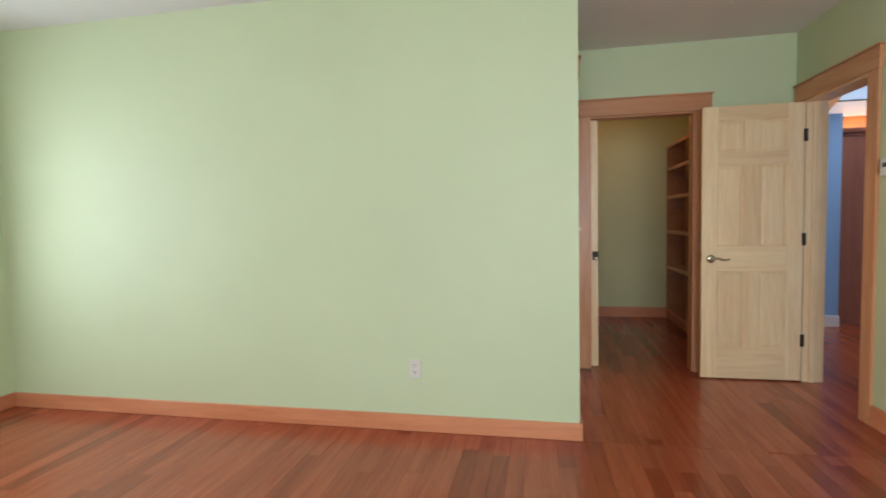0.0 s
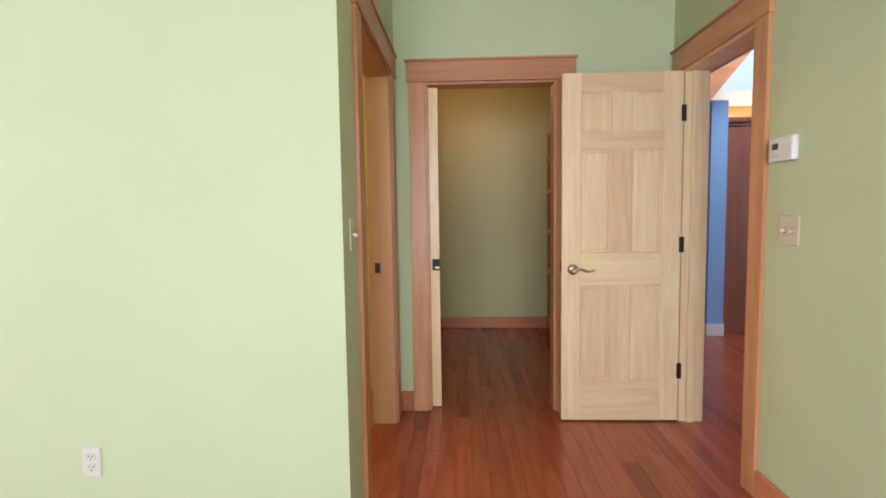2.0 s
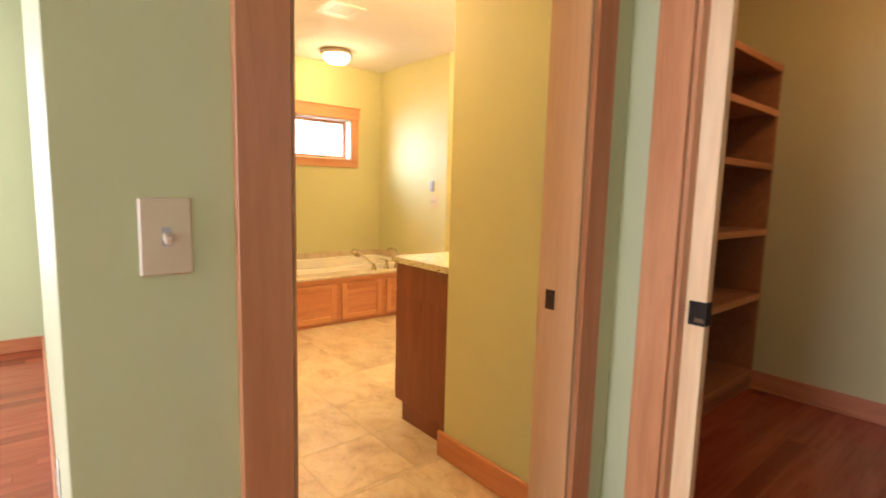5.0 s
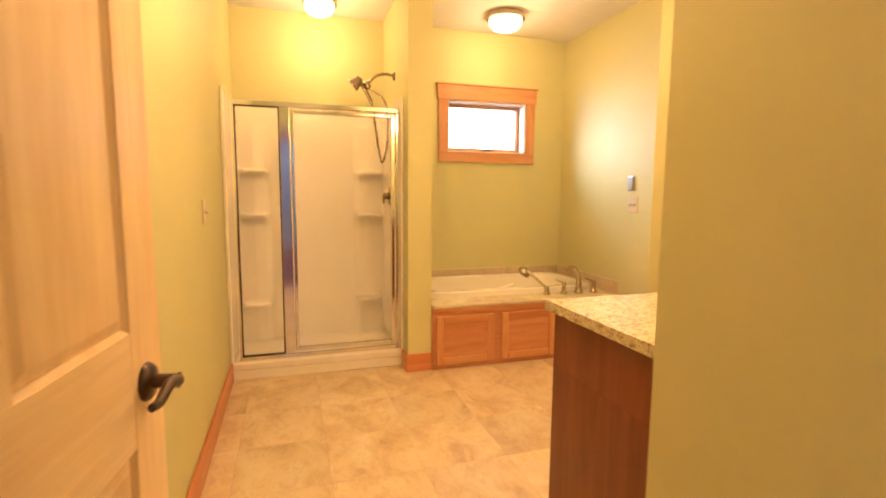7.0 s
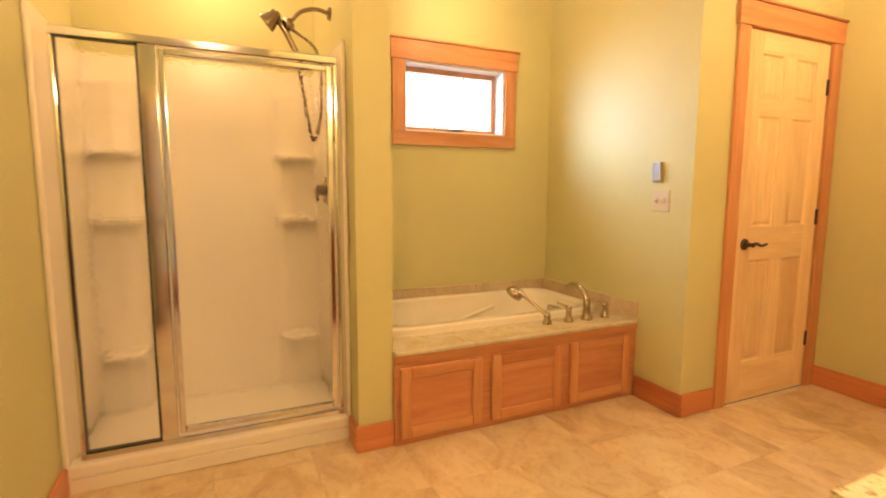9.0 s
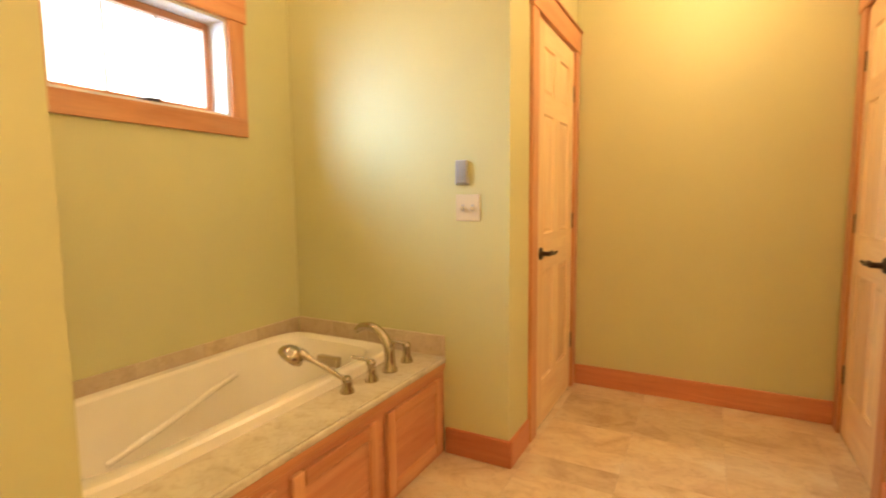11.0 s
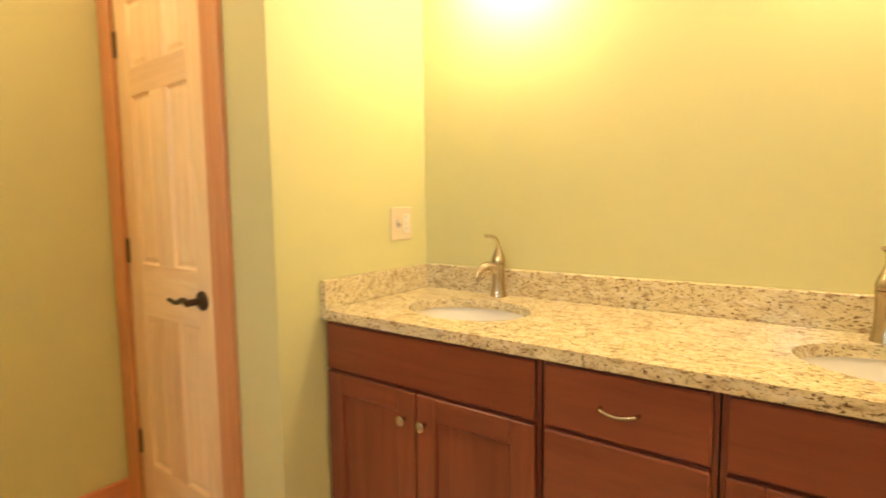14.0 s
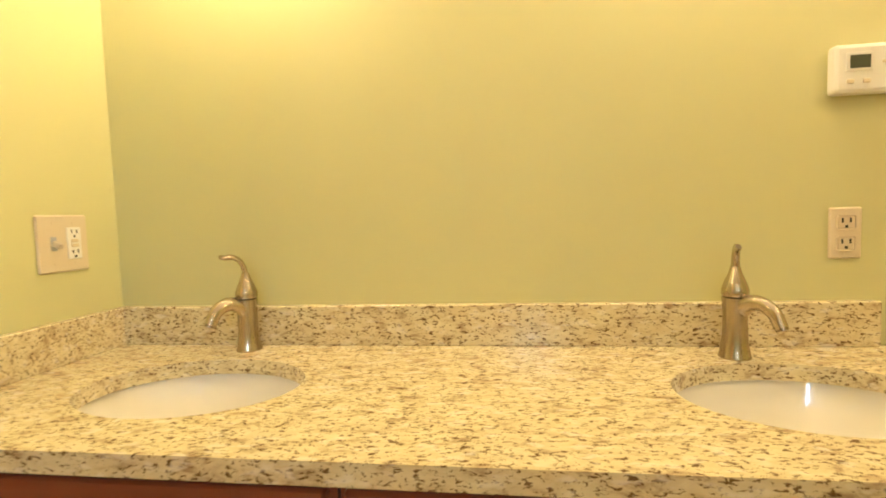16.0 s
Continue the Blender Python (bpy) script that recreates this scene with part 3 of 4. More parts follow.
def panel_door(name, label, m, w, latch, both=True, h=2.03, up=PINE_Z, across=PINE_X, finish=NICKEL, hinge_out=1):
    """A six-panel door: local x across from 0 to w, z up, thickness along y. latch: the side of the handle."""
    ob = thing(name, label, "door", m)
    st, th = 0.11 if w > 0.65 else 0.095, 0.0175
    mid = 0.115
    rails = [(0.0, 0.235), (0.812, 1.0), (1.598, 1.694), (h - 0.110, h)]
    for x0 in (0, w - st):
        part("stile", boxed(x0, x0 + st, -th, th, 0, h, bev=0.0015), up, ob)
    for z0, z1 in rails:
        part("rail", boxed(st, w - st, -th, th, z0, z1, bev=0.0008), across, ob)
    c0, c1 = (w - mid) / 2, (w + mid) / 2
    for (_, z0), (z1, _) in zip(rails, rails[1:]):
        part("mullion", boxed(c0, c1, -th, th, z0, z1, bev=0.0008), up, ob)
        for x0, x1 in ((st, c0), (c1, w - st)):
            bm = boxed(x0, x1, -0.007, 0.007, z0, z1)
            for s in (-1, 1):
                g = 0.026
                loops = [[(x0 + d, s * y, z0 + d), (x1 - d, s * y, z0 + d), (x1 - d, s * y, z1 - d), (x0 + d, s * y, z1 - d)] for d, y in ((0.0, 0.0145), (0.007, 0.0071), (0.012, 0.0075), (g, 0.0135))]
                vs = [[bm.verts.new(p) for p in q] for q in loops]
                for a, b in zip(vs, vs[1:]):
                    for i in range(4):
                        bm.faces.new((a[i], a[(i + 1) % 4], b[(i + 1) % 4], b[i]))
                bm.faces.new(vs[-1])
            part("panel", bm, up, ob)
    hx = 0.065 if latch == "lo" else w - 0.065
    side = 1 if latch == "lo" else -1
    for s in ((1, -1) if both else (1,)):
        lever(ob, hx, 0.905, (-th * s, s), side, finish)
    part("latch_plate", boxed(*((-0.0015, 0.0008) if latch == "lo" else (w - 0.0008, w + 0.0015)), -0.012, 0.012, 0.89, 0.95), finish, ob)
    px = w + 0.004 if latch == "lo" else -0.004
    for z in (0.30, 1.045, 1.795):
        bm = placed(lathe([(0.0065, -0.045), (0.0065, 0.045)], 10), Matrix.Translation((px, -hinge_out * th, z)))
        box(bm, px - 0.014, px + 0.014, -hinge_out * th - 0.002, -hinge_out * th + 0.003, z - 0.045, z + 0.045)
        part("hinge", bm, BRONZE, ob, "dark bronze hinge")
    return ob


panel_door("door_hall", "pale pine six-panel door standing open at the hall doorway", pose(3.052, 2.60, 0.010), 0.682, "lo", finish=NICKEL)
panel_door("door_alcove", "six-panel pine door, closed, at the tub end", pose(AW - 0.012, 4.846, 0.008, 0, 0, 90), 0.698, "lo", False, finish=BRONZE)
panel_door("door_alcove", "narrow six-panel pine door, closed, beside the vanity", pose(AE + 0.012, 5.524, 0.008, 0, 0, -90), 0.578, "hi", False, finish=BRONZE)
panel_door("door_bath", "six-panel pine door swung open against the bathroom wall", pose(1.905, 1.727, 0.010, 0, 0, 172.5), 0.86, "hi", False, finish=BRONZE)

# ---- windows ----


def window(name, label, m, w, h, grid, depth=0.06):
    """A sash in its opening: local x across, z up, y outwards."""
    ob = tagged(new(name), label, "window", kind="structure")
    ob.matrix_world = m
    f = 0.032
    for n, d, mat in (("stile", (0, f, 0, h), TRIM_Z), ("stile", (w - f, w, 0, h), TRIM_Z), ("bottom_rail", (f, w - f, 0, f), TRIM_X), ("top_rail", (f, w - f, h - f, h), TRIM_X)):
        part(n, boxed(d[0], d[1], 0, 0.04, d[2], d[3], bev=0.003), mat, ob)
    for k in range(1, grid):
        x = f + (w - 2 * f) * k / grid
        part("muntin", boxed(x - 0.008, x + 0.008, 0.016, 0.032, f, h - f), OFFWHITE, ob)
    pane = part("pane", boxed(f, w - f, 0.022, 0.026, f, h - f), PANE, ob)
    pane.visible_shadow = False
    return ob


win = window("window_1", "small high wooden awning window with bright sky behind", pose(BW - 0.10, 3.397, 1.587, 0, 0, 90), 0.701, 0.411, 3)
crank = part("crank", box(box(bmesh.new(), 0.32, 0.42, -0.05, 0.0, -0.004, 0.016, 0.005), 0.35, 0.41, -0.065, -0.03, 0.012, 0.024, 0.004), BRONZE, win, "dark bronze crank")
setting("window_reveal", box(box(box(box(bmesh.new(), BW - 0.17, BW, 3.385, 3.397, 1.575, 2.01), BW - 0.17, BW, 4.098, 4.11, 1.575, 2.01), BW - 0.17, BW, 3.397, 4.098, 1.575, 1.587), BW - 0.17, BW, 3.397, 4.098, 1.998, 2.01), WHITE, "white window reveal", "trim")
window("window_2", "tall wooden bedroom window", pose(WB - 0.08, -0.435, 0.68, 0, 0, 90), 1.30, 1.306, 1)
window("window_3", "wide wooden bedroom window", pose(3.186, -3.68, 0.68, 0, 0, 180), 2.17, 1.356, 2)
setting("backdrop_bath", boxed(-3.3, -3.29, 2.2, 5.4, 0.4, 3.2), SKYGLOW, "bright overcast sky outside the window", "backdrop")
setting("ground", boxed(-60, 60, -60, 60, -0.4, -0.12), paint("lawn_outside", (0.07, 0.11, 0.04), 0.9), "grass outside the house", "ground")

# ---- tub ----
TX0, TX1, TY0, TY1, TZ = BW, -1.172, 3.0, TN, 0.46
surround = thing("tub_surround", "wooden tub front with three framed panels", "tub surround", pose(TX1, (TY0 + TY1) / 2, 0))
L2 = (TY1 - TY0) / 2
part("front_board", boxed(-0.02, 0, -L2, L2, 0.0, TZ - 0.025, bev=0.001), MAPLE_Y, surround)
part("top_moulding", box(box(bmesh.new(), 0, 0.012, -L2, L2, TZ - 0.052, TZ - 0.025, 0.003), 0, 0.006, -L2, L2, TZ - 0.064, TZ - 0.052, 0.002), TRIM_Y, surround)
for c in (-0.505, -0.015, 0.475):
    w, z0, z1, f = 0.215, 0.035, 0.378, 0.052
    panel = part("panel", boxed(0, 0.012, c - w + f, c + w - f, z0 + f, z1 - f), MAPLE_Y, surround)
    for n, d, mat in (("stile", (c - w, c - w + f, z0, z1), TRIM_Z), ("stile", (c + w - f, c + w, z0, z1), TRIM_Z), ("rail", (c - w + f, c + w - f, z0, z0 + f), TRIM_Y), ("rail", (c - w + f, c + w - f, z1 - f, z1), TRIM_Y)):
        part(n, boxed(0, 0.022, d[0], d[1], d[2], d[3], bev=0.004), mat, panel)

tcx, tcy, trx, trty = -1.712, 3.72, 0.342, 0.70
deck = thing("tub_deck", "polished beige stone tub deck", "tub deck", pose(0, 0, TZ - 0.025))
part("nosing", boxed(TX1, TX1 + 0.018, TY0, TY1, 0, 0.0245, bev=0.007), DECK, deck)
part("slab", slab(TX0, TX1, TY0, TY1, 0, 0.025, [oval(tcx, tcy, trx - 0.02, trty - 0.02, 0, 64, 7)]), DECK, deck)
tub = thing("bathtub", "cream white drop-in acrylic bathtub, empty", "bathtub", pose(tcx, tcy, TZ))
RIM = [(trx, trty, 0.0, 8), (trx, trty, 0.034, 8), (trx - 0.008, trty - 0.008, 0.043, 8), (trx - 0.05, trty - 0.05, 0.044, 7), (trx - 0.062, trty - 0.065, 0.034, 6), (trx - 0.075, trty - 0.09, -0.06, 5), (trx - 0.10, trty - 0.15, -0.22, 4.5), (trx - 0.13, trty - 0.22, -0.36, 4), (trx - 0.20, trty - 0.32, -0.40, 3.5), (0.02, 0.02, -0.405, 2)]
part("shell", rings_mesh([oval(0, 0, a, b, z, 64, p) for a, b, z, p in RIM]), ACRYLIC, tub, "", True)
part("armrest", placed(tube(curve_points([(0, -0.30, -0.20), (0, -0.1, -0.15), (0, 0.1, -0.09), (0, 0.26, -0.045)], 8), 0.014, 12), Matrix.Translation((-trx + 0.094, 0, 0))), ACRYLIC, tub, "", True)
part("overflow", boxed(-0.065, 0.065, trty - 0.125, trty - 0.085, -0.075, -0.025, bev=0.008), NICKEL, tub, "nickel overflow cover", True)
for i in range(5):
    y = TY0 + 0.001 + i * 0.2985
    tile = tagged(part("tub_tile", boxed(TX0, TX0 + 0.012, y, min(y + 0.2975, TY1 - 0.013), TZ, TZ + 0.10, bev=0.0015), SPLASH), "mottled beige stone splash tile above the tub", "tile", "splash tiles")
for i in range(4):
    x = TX0 + 0.013 + i * 0.2275
    tagged(part("tub_tile", boxed(x, min(x + 0.2265, TX1 + 0.01), TY1 - 0.012, TY1, TZ, TZ + 0.10, bev=0.0015), SPLASH), "mottled beige stone splash tile above the tub", "tile", "splash tiles")

# tub filler: spout, two handles, hand shower
fx = -1.285
spout = thing("tub_spout", "brushed nickel arched tub spout on the deck", "tap", pose(fx, 4.215, TZ))
part("body", lathe([(0.034, 0), (0.034, 0.01), (0.027, 0.02), (0.022, 0.06), (0.021, 0.10), (0.018, 0.105)], 24), NICKEL, spout, "", True)
arc = curve_points([(0, 0, 0.07), (-0.008, 0, 0.115), (-0.045, 0, 0.163), (-0.095, 0, 0.183), (-0.145, 0, 0.176), (-0.172, 0, 0.158)], 8)
part("neck", tube(arc, [0.022 - 0.005 * i / (len(arc) - 1) for i in range(len(arc))], 16, 0.9), NICKEL, spout, "", True)
part("knob", placed(lathe([(0.006, 0), (0.006, 0.026), (0.011, 0.030), (0.011, 0.038), (0.005, 0.042)], 14), pose(0.016, 0.0, 0.088)), NICKEL, spout, "", True)
for y in (4.085, 4.35):
    tap = thing("tub_tap", "brushed nickel lever handle beside the tub spout", "tap handle", pose(fx, y, TZ), "tub handles")
    part("base", lathe([(0.028, 0), (0.028, 0.008), (0.018, 0.025), (0.015, 0.06), (0.02, 0.075), (0.012, 0.088)], 20), NICKEL, tap, "", True)
    part("lever", tube(curve_points([(0.01, 0, 0.083), (-0.02, -0.01, 0.088), (-0.075, -0.03, 0.098)], 6), [0.009] * 6 + [0.007] * 7, 10, 0.6), NICKEL, tap, "", True)
wand = thing("hand_shower", "brushed nickel hand shower leaning in its deck holder", "hand shower", pose(fx - 0.01, 3.945, TZ))
part("holder", lathe([(0.027, 0), (0.027, 0.008), (0.020, 0.022), (0.019, 0.045), (0.014, 0.05)], 20), NICKEL, wand, "", True)
part("collar", lathe([(0.015, 0.048), (0.017, 0.055), (0.012, 0.064)], 18), NICKEL, wand, "", True)
part("wand", tube(curve_points([(0, 0, 0.045), (-0.05, -0.03, 0.085), (-0.11, -0.065, 0.130), (-0.15, -0.09, 0.158)], 6), [0.0095] * 12 + [0.0105, 0.012, 0.014, 0.017, 0.019, 0.021, 0.022], 12), NICKEL, wand, "", True)
rose = part("head", placed(lathe([(0.016, -0.030), (0.034, -0.020), (0.047, -0.004), (0.052, 0.010), (0.050, 0.020), (0.042, 0.024)], 28), Matrix.Translation((-0.172, -0.104, 0.155)) @ Euler((radians(25), radians(-150), 0)).to_matrix().to_4x4()), NICKEL, wand, "", True)
part("spray_plate", placed(lathe([(0.040, 0.0235), (0.038, 0.0265)], 24), Matrix.Translation((-0.172, -0.104, 0.155)) @ Euler((radians(25), radians(-150), 0)).to_matrix().to_4x4()), GREY, rose, "grey spray plate", True)

# ---- shower ----
SX, SY0, SY1, SZ = -1.38, BS + 0.006, 2.833, 1.795
shower = thing("shower_stall", "white acrylic shower stall with a chrome-framed hammered glass front", "shower", pose(0, 0, 0))
part("pan", box(box(bmesh.new(), BW + 0.002, SX + 0.045, SY0, SY1, 0, 0.06, 0.004), SX - 0.045, SX + 0.045, SY0, SY1, 0.06, 0.115, 0.012), ACRYLIC, shower, "white shower base")
part("back_panel", boxed(BW + 0.002, BW + 0.022, SY0, SY1, 0.06, 1.86, bev=0.006), ACRYLIC, shower)
for y0, y1 in ((SY0, SY0 + 0.02), (SY1 - 0.02, SY1)):
    part("side_panel", boxed(BW + 0.022, SX + 0.06, y0, y1, 0.115, 1.86, bev=0.006), ACRYLIC, shower)
for y0, s in ((SY0 + 0.02, 1), (SY1 - 0.02, -1)):
    tower = part("corner_column", rings_mesh([[(BW + 0.022, y0, z), (BW + 0.022 + 0.055, y0, z), (BW + 0.022 + 0.05, y0 + s * 0.12, z), (BW + 0.022 + 0.03, y0 + s * 0.19, z), (BW + 0.022, y0 + s * 0.23, z)] for z in (0.06, 1.72)]), ACRYLIC, shower)
    for z in (0.355, 1.035, 1.365):
        part("shelf", rings_mesh([oval(BW + 0.07, y0 + s * 0.12, 0.13, 0.10, z + d, 28, 3) for d in (0, 0.02)] + [oval(BW + 0.07, y0 + s * 0.12, 0.12, 0.09, z + 0.028, 28, 3)]), ACRYLIC, tower)
frame_parts = (("top_rail", (SY0 + 0.052, SY1 - 0.02, SZ - 0.035, SZ)), ("bottom_rail", (SY0 + 0.052, SY1 - 0.02, 0.115, 0.145)), ("wall_post", (SY0 + 0.052, SY0 + 0.072, 0.145, SZ - 0.035)), ("wall_post", (SY1 - 0.045, SY1 - 0.02, 0.145, SZ - 0.035)), ("post", (2.032, 2.096, 0.145, SZ - 0.035)))
for n, (y0, y1, z0, z1) in frame_parts:
    part(n, boxed(SX - 0.018, SX + 0.018, y0, y1, z0, z1, bev=0.005), CHROME, shower, "polished chrome")
for y0, y1, z0, z1 in ((SY0 + 0.072, 2.032, 0.145, SZ - 0.035),):
    for a, b, c, d in ((y0, y0 + 0.006, z0, z1), (y1 - 0.006, y1, z0, z1), (y0, y1, z0, z0 + 0.008), (y0, y1, z1 - 0.006, z1)):
        part("gasket", boxed(SX - 0.006, SX + 0.019, a, b, c, d), BLACK, shower, "black rubber seal")
    part("fixed_pane", boxed(SX - 0.003, SX + 0.003, y0 + 0.006, y1 - 0.006, z0 + 0.008, z1 - 0.006), RAIN, shower).visible_shadow = False
sdoor = part("shower_door", boxed(SX - 0.003, SX + 0.003, 2.125, SY1 - 0.078, 0.185, SZ - 0.07), RAIN, shower, "hammered glass door")
sdoor.visible_shadow = False
for y0, y1, z0, z1 in ((2.102, 2.125, 0.16, SZ - 0.045), (SY1 - 0.078, SY1 - 0.052, 0.16, SZ - 0.045), (2.125, SY1 - 0.078, 0.16, 0.185), (2.125, SY1 - 0.078, SZ - 0.07, SZ - 0.045)):
    part("door_frame", boxed(SX - 0.012, SX + 0.022, y0, y1, z0, z1, bev=0.005), CHROME, sdoor, "polished chrome")
head = thing("shower_fixture", "dark nickel shower head on a curved arm with a hose", "shower head", pose(-1.62, 2.835, 2.06))
part("arm", tube(curve_points([(0, 0, 0), (0.0, -0.07, 0.012), (0.0, -0.14, -0.01), (0.0, -0.19, -0.06)], 8), 0.010, 12), DARK_NICKEL, head, "", True)
part("flange", placed(lathe([(0.032, 0), (0.026, 0.012), (0.012, 0.016)], 20), pose(0, 0, 0, 90, 0, 0)), DARK_NICKEL, head, "", True)
part("diverter", placed(lathe([(0.012, -0.03), (0.024, -0.018), (0.024, 0.018), (0.012, 0.03)], 16), pose(0.0, -0.20, -0.075, 30, 0, 0)), DARK_NICKEL, head, "", True)
part("rose", placed(lathe([(0.012, -0.03), (0.022, -0.01), (0.046, 0.035), (0.048, 0.05), (0.042, 0.054)], 24), pose(0.02, -0.265, -0.055, 130, 20, 0)), DARK_NICKEL, head, "", True)
part("handset", tube(curve_points([(0.0, -0.28, -0.03), (0.0, -0.22, -0.10), (0.01, -0.17, -0.20)], 6), [0.024] * 4 + [0.014] * 9, 12), DARK_NICKEL, head, "", True)
part("hose", tube(curve_points([(0.01, -0.17, -0.2), (0.03, -0.14, -0.42), (0.03, -0.10, -0.62), (0.03, -0.06, -0.45), (0.02, -0.07, -0.2), (0.0, -0.19, -0.09)], 10), 0.007, 10), DARK_NICKEL, head, "", True)
valve = thing("shower_valve", "dark nickel shower valve lever", "shower valve", pose(-1.70, SY1 - 0.021, 1.20))
part("plate", placed(lathe([(0.075, 0), (0.072, 0.008), (0.03, 0.015), (0.026, 0.05), (0.02, 0.055)], 28), pose(0, 0, 0, 90, 0, 0)), DARK_NICKEL, valve, "", True)
part("lever", tube([(0, -0.045, 0), (0.03, -0.055, -0.02), (0.07, -0.06, -0.05)], [0.011, 0.009, 0.007], 10), DARK_NICKEL, valve, "", True)

# ---- vanity ----
VX, CTR = 0.696, 0.90
units = (("sink_cabinet", 3.932, VN - 0.002, True), ("drawer_cabinet", 3.582, 3.928, False), ("sink_cabinet", 2.855, 3.578, True))


def knob(parent, y, z):
    part("knob", placed(lathe([(0.006, 0), (0.005, 0.012), (0.013, 0.018), (0.014, 0.024), (0.009, 0.028)], 16), Matrix.Translation((-0.022, y, z)) @ Euler((0, radians(-90), 0)).to_matrix().to_4x4()), NICKEL, parent, "brushed nickel knob", True)


def bar_pull(parent, y, z):
    pts = curve_points([(-0.020, y - 0.038, z), (-0.042, y - 0.032, z + 0.002), (-0.046, y, z - 0.004), (-0.042, y + 0.032, z + 0.002), (-0.020, y + 0.038, z)], 6)
    part("pull", tube(pts, 0.004, 10), NICKEL, parent, "brushed nickel pull", True)


for n, y0, y1, sink in units:
    c = (y0 + y1) / 2
    w = (y1 - y0) / 2
    unit = thing(n, "dark cherry vanity cabinet with two panel doors" if sink else "dark cherry vanity cabinet with drawers", "cabinet", pose(VX, c, 0), "vanity cabinets")
    part("body", boxed(0, VE - VX, -w, w, 0.10, 0.70, bev=0.001), CHERRY_Z, unit)
    part("toe_kick", boxed(0.07, VE - VX, -w, w, 0.0, 0.10), CHERRY_Z, unit)
    part("top_rail", boxed(0, 0.02, -w, w, 0.70, CTR - 0.032), CHERRY_Y, unit)
    for a in (-w, w - 0.016):
        part("end_panel", boxed(0.02, VE - VX, a, a + 0.016, 0.70, CTR - 0.032), CHERRY_Z, unit)
    front = part("false_front" if sink else "drawer_front", boxed(-0.02, 0, -w + 0.009, w - 0.009, 0.722, CTR - 0.04, bev=0.004), CHERRY_Y, unit)
    if sink:
        for s in (-1, 1):
            a, b = sorted((s * 0.002, s * (w - 0.009)))
            f, z0, z1 = 0.062, 0.115, 0.712
            d = part("door", boxed(-0.010, 0, a + f, b - f, z0 + f, z1 - f), CHERRY_Z, unit)
            for q, dim, mat in (("stile", (a, a + f, z0, z1), CHERRY_Z), ("stile", (b - f, b, z0, z1), CHERRY_Z), ("rail", (a + f, b - f, z0, z0 + f), CHERRY_Y), ("rail", (a + f, b - f, z1 - f, z1), CHERRY_Y)):
                part(q, boxed(-0.02, 0, *dim, bev=0.003), mat, d)
            knob(d, s * 0.034, 0.638)
    else:
        bar_pull(front, 0, 0.79)
        for z0, z1 in ((0.42, 0.712), (0.115, 0.41)):
            bar_pull(part("drawer_front", boxed(-0.02, 0, -w + 0.009, w - 0.009, z0, z1, bev=0.004), CHERRY_Y, unit), 0, (z0 + z1) / 2)

SINKS = ((0.915, 4.268), (0.915, 3.288))
counter = thing("countertop", "speckled beige and brown granite vanity top with a backsplash", "countertop", pose(0, 0, CTR - 0.03))
part("slab", slab(0.667, VE, 2.835, VN, 0, 0.03, [oval(x, y, 0.148, 0.192, 0, 56) for x, y in SINKS]), GRANITE, counter)
part("backsplash", boxed(VE - 0.02, VE, 3.03, VN, 0.03, 0.118, bev=0.002), GRANITE, counter)
part("side_splash", boxed(0.669, VE - 0.02, VN - 0.02, VN, 0.03, 0.118, bev=0.002), GRANITE, counter)
for x, y in SINKS:
    sink = thing("sink", "white oval undermount porcelain sink", "sink", pose(x, y, CTR - 0.03), "sinks")
    part("bowl", rings_mesh([oval(0, 0, 0.165 * a, 0.21 * a, z, 56) for a, z in ((1.0, 0.0), (0.96, -0.003), (0.90, -0.035), (0.80, -0.085), (0.62, -0.125), (0.35, -0.143), (0.1, -0.147))]), PORCELAIN, sink, "", True)
    part("drain", placed(lathe([(0.022, 0), (0.022, 0.003), (0.012, 0.005)], 20), pose(0, 0, -0.147)), NICKEL, sink, "nickel drain", True)
    part("overflow_hole", placed(lathe([(0.006, 0), (0.006, 0.003)], 14), pose(-0.140, 0, -0.045, 0, 65, 0)), BLACK, sink, "dark overflow hole", True)


def faucet(x, y, turn, lever_turn=0):
    ob = thing("faucet", "brushed nickel single-lever faucet with a curled handle", "faucet", pose(x, y, CTR, 0, 0, turn) @ Matrix.Scale(0.88, 4), "faucets")
    part("body", lathe([(0.031, 0), (0.031, 0.003), (0.029, 0.008), (0.0245, 0.04), (0.023, 0.07), (0.0235, 0.10), (0.0255, 0.120), (0.0255, 0.126), (0.023, 0.128)], 28), NICKEL, ob, "", True)
    run = curve_points([(0.004, 0, 0.080), (-0.016, 0, 0.108), (-0.046, 0, 0.120), (-0.076, 0, 0.108), (-0.094, 0, 0.078)], 8)
    part("spout", tube(run, [0.021 - 0.007 * i / (len(run) - 1) for i in range(len(run))], 16, 0.85), NICKEL, ob, "", True)
    part("mouth", placed(lathe([(0.011, -0.003), (0.0115, 0.003)], 16), pose(-0.0945, 0, 0.0765, 0, 28, 0)), DARK_NICKEL, ob, "darker spout mouth", True)
    cap = part("handle", lathe([(0.0245, 0.129), (0.026, 0.134), (0.0255, 0.144), (0.020, 0.160), (0.013, 0.176), (0.009, 0.190)], 24), NICKEL, ob, "", True)
    run = curve_points([(0, 0, 0.184), (-0.003, 0, 0.204), (-0.014, 0, 0.222), (-0.034, 0, 0.232), (-0.052, 0, 0.231), (-0.062, 0, 0.235)], 6)
    part("lever", placed(tube(run, [0.0092 - 0.0032 * i / (len(run) - 1) for i in range(len(run))], 12, 0.75), pose(0, 0, 0, 0, 0, lever_turn)), NICKEL, cap, "", True)


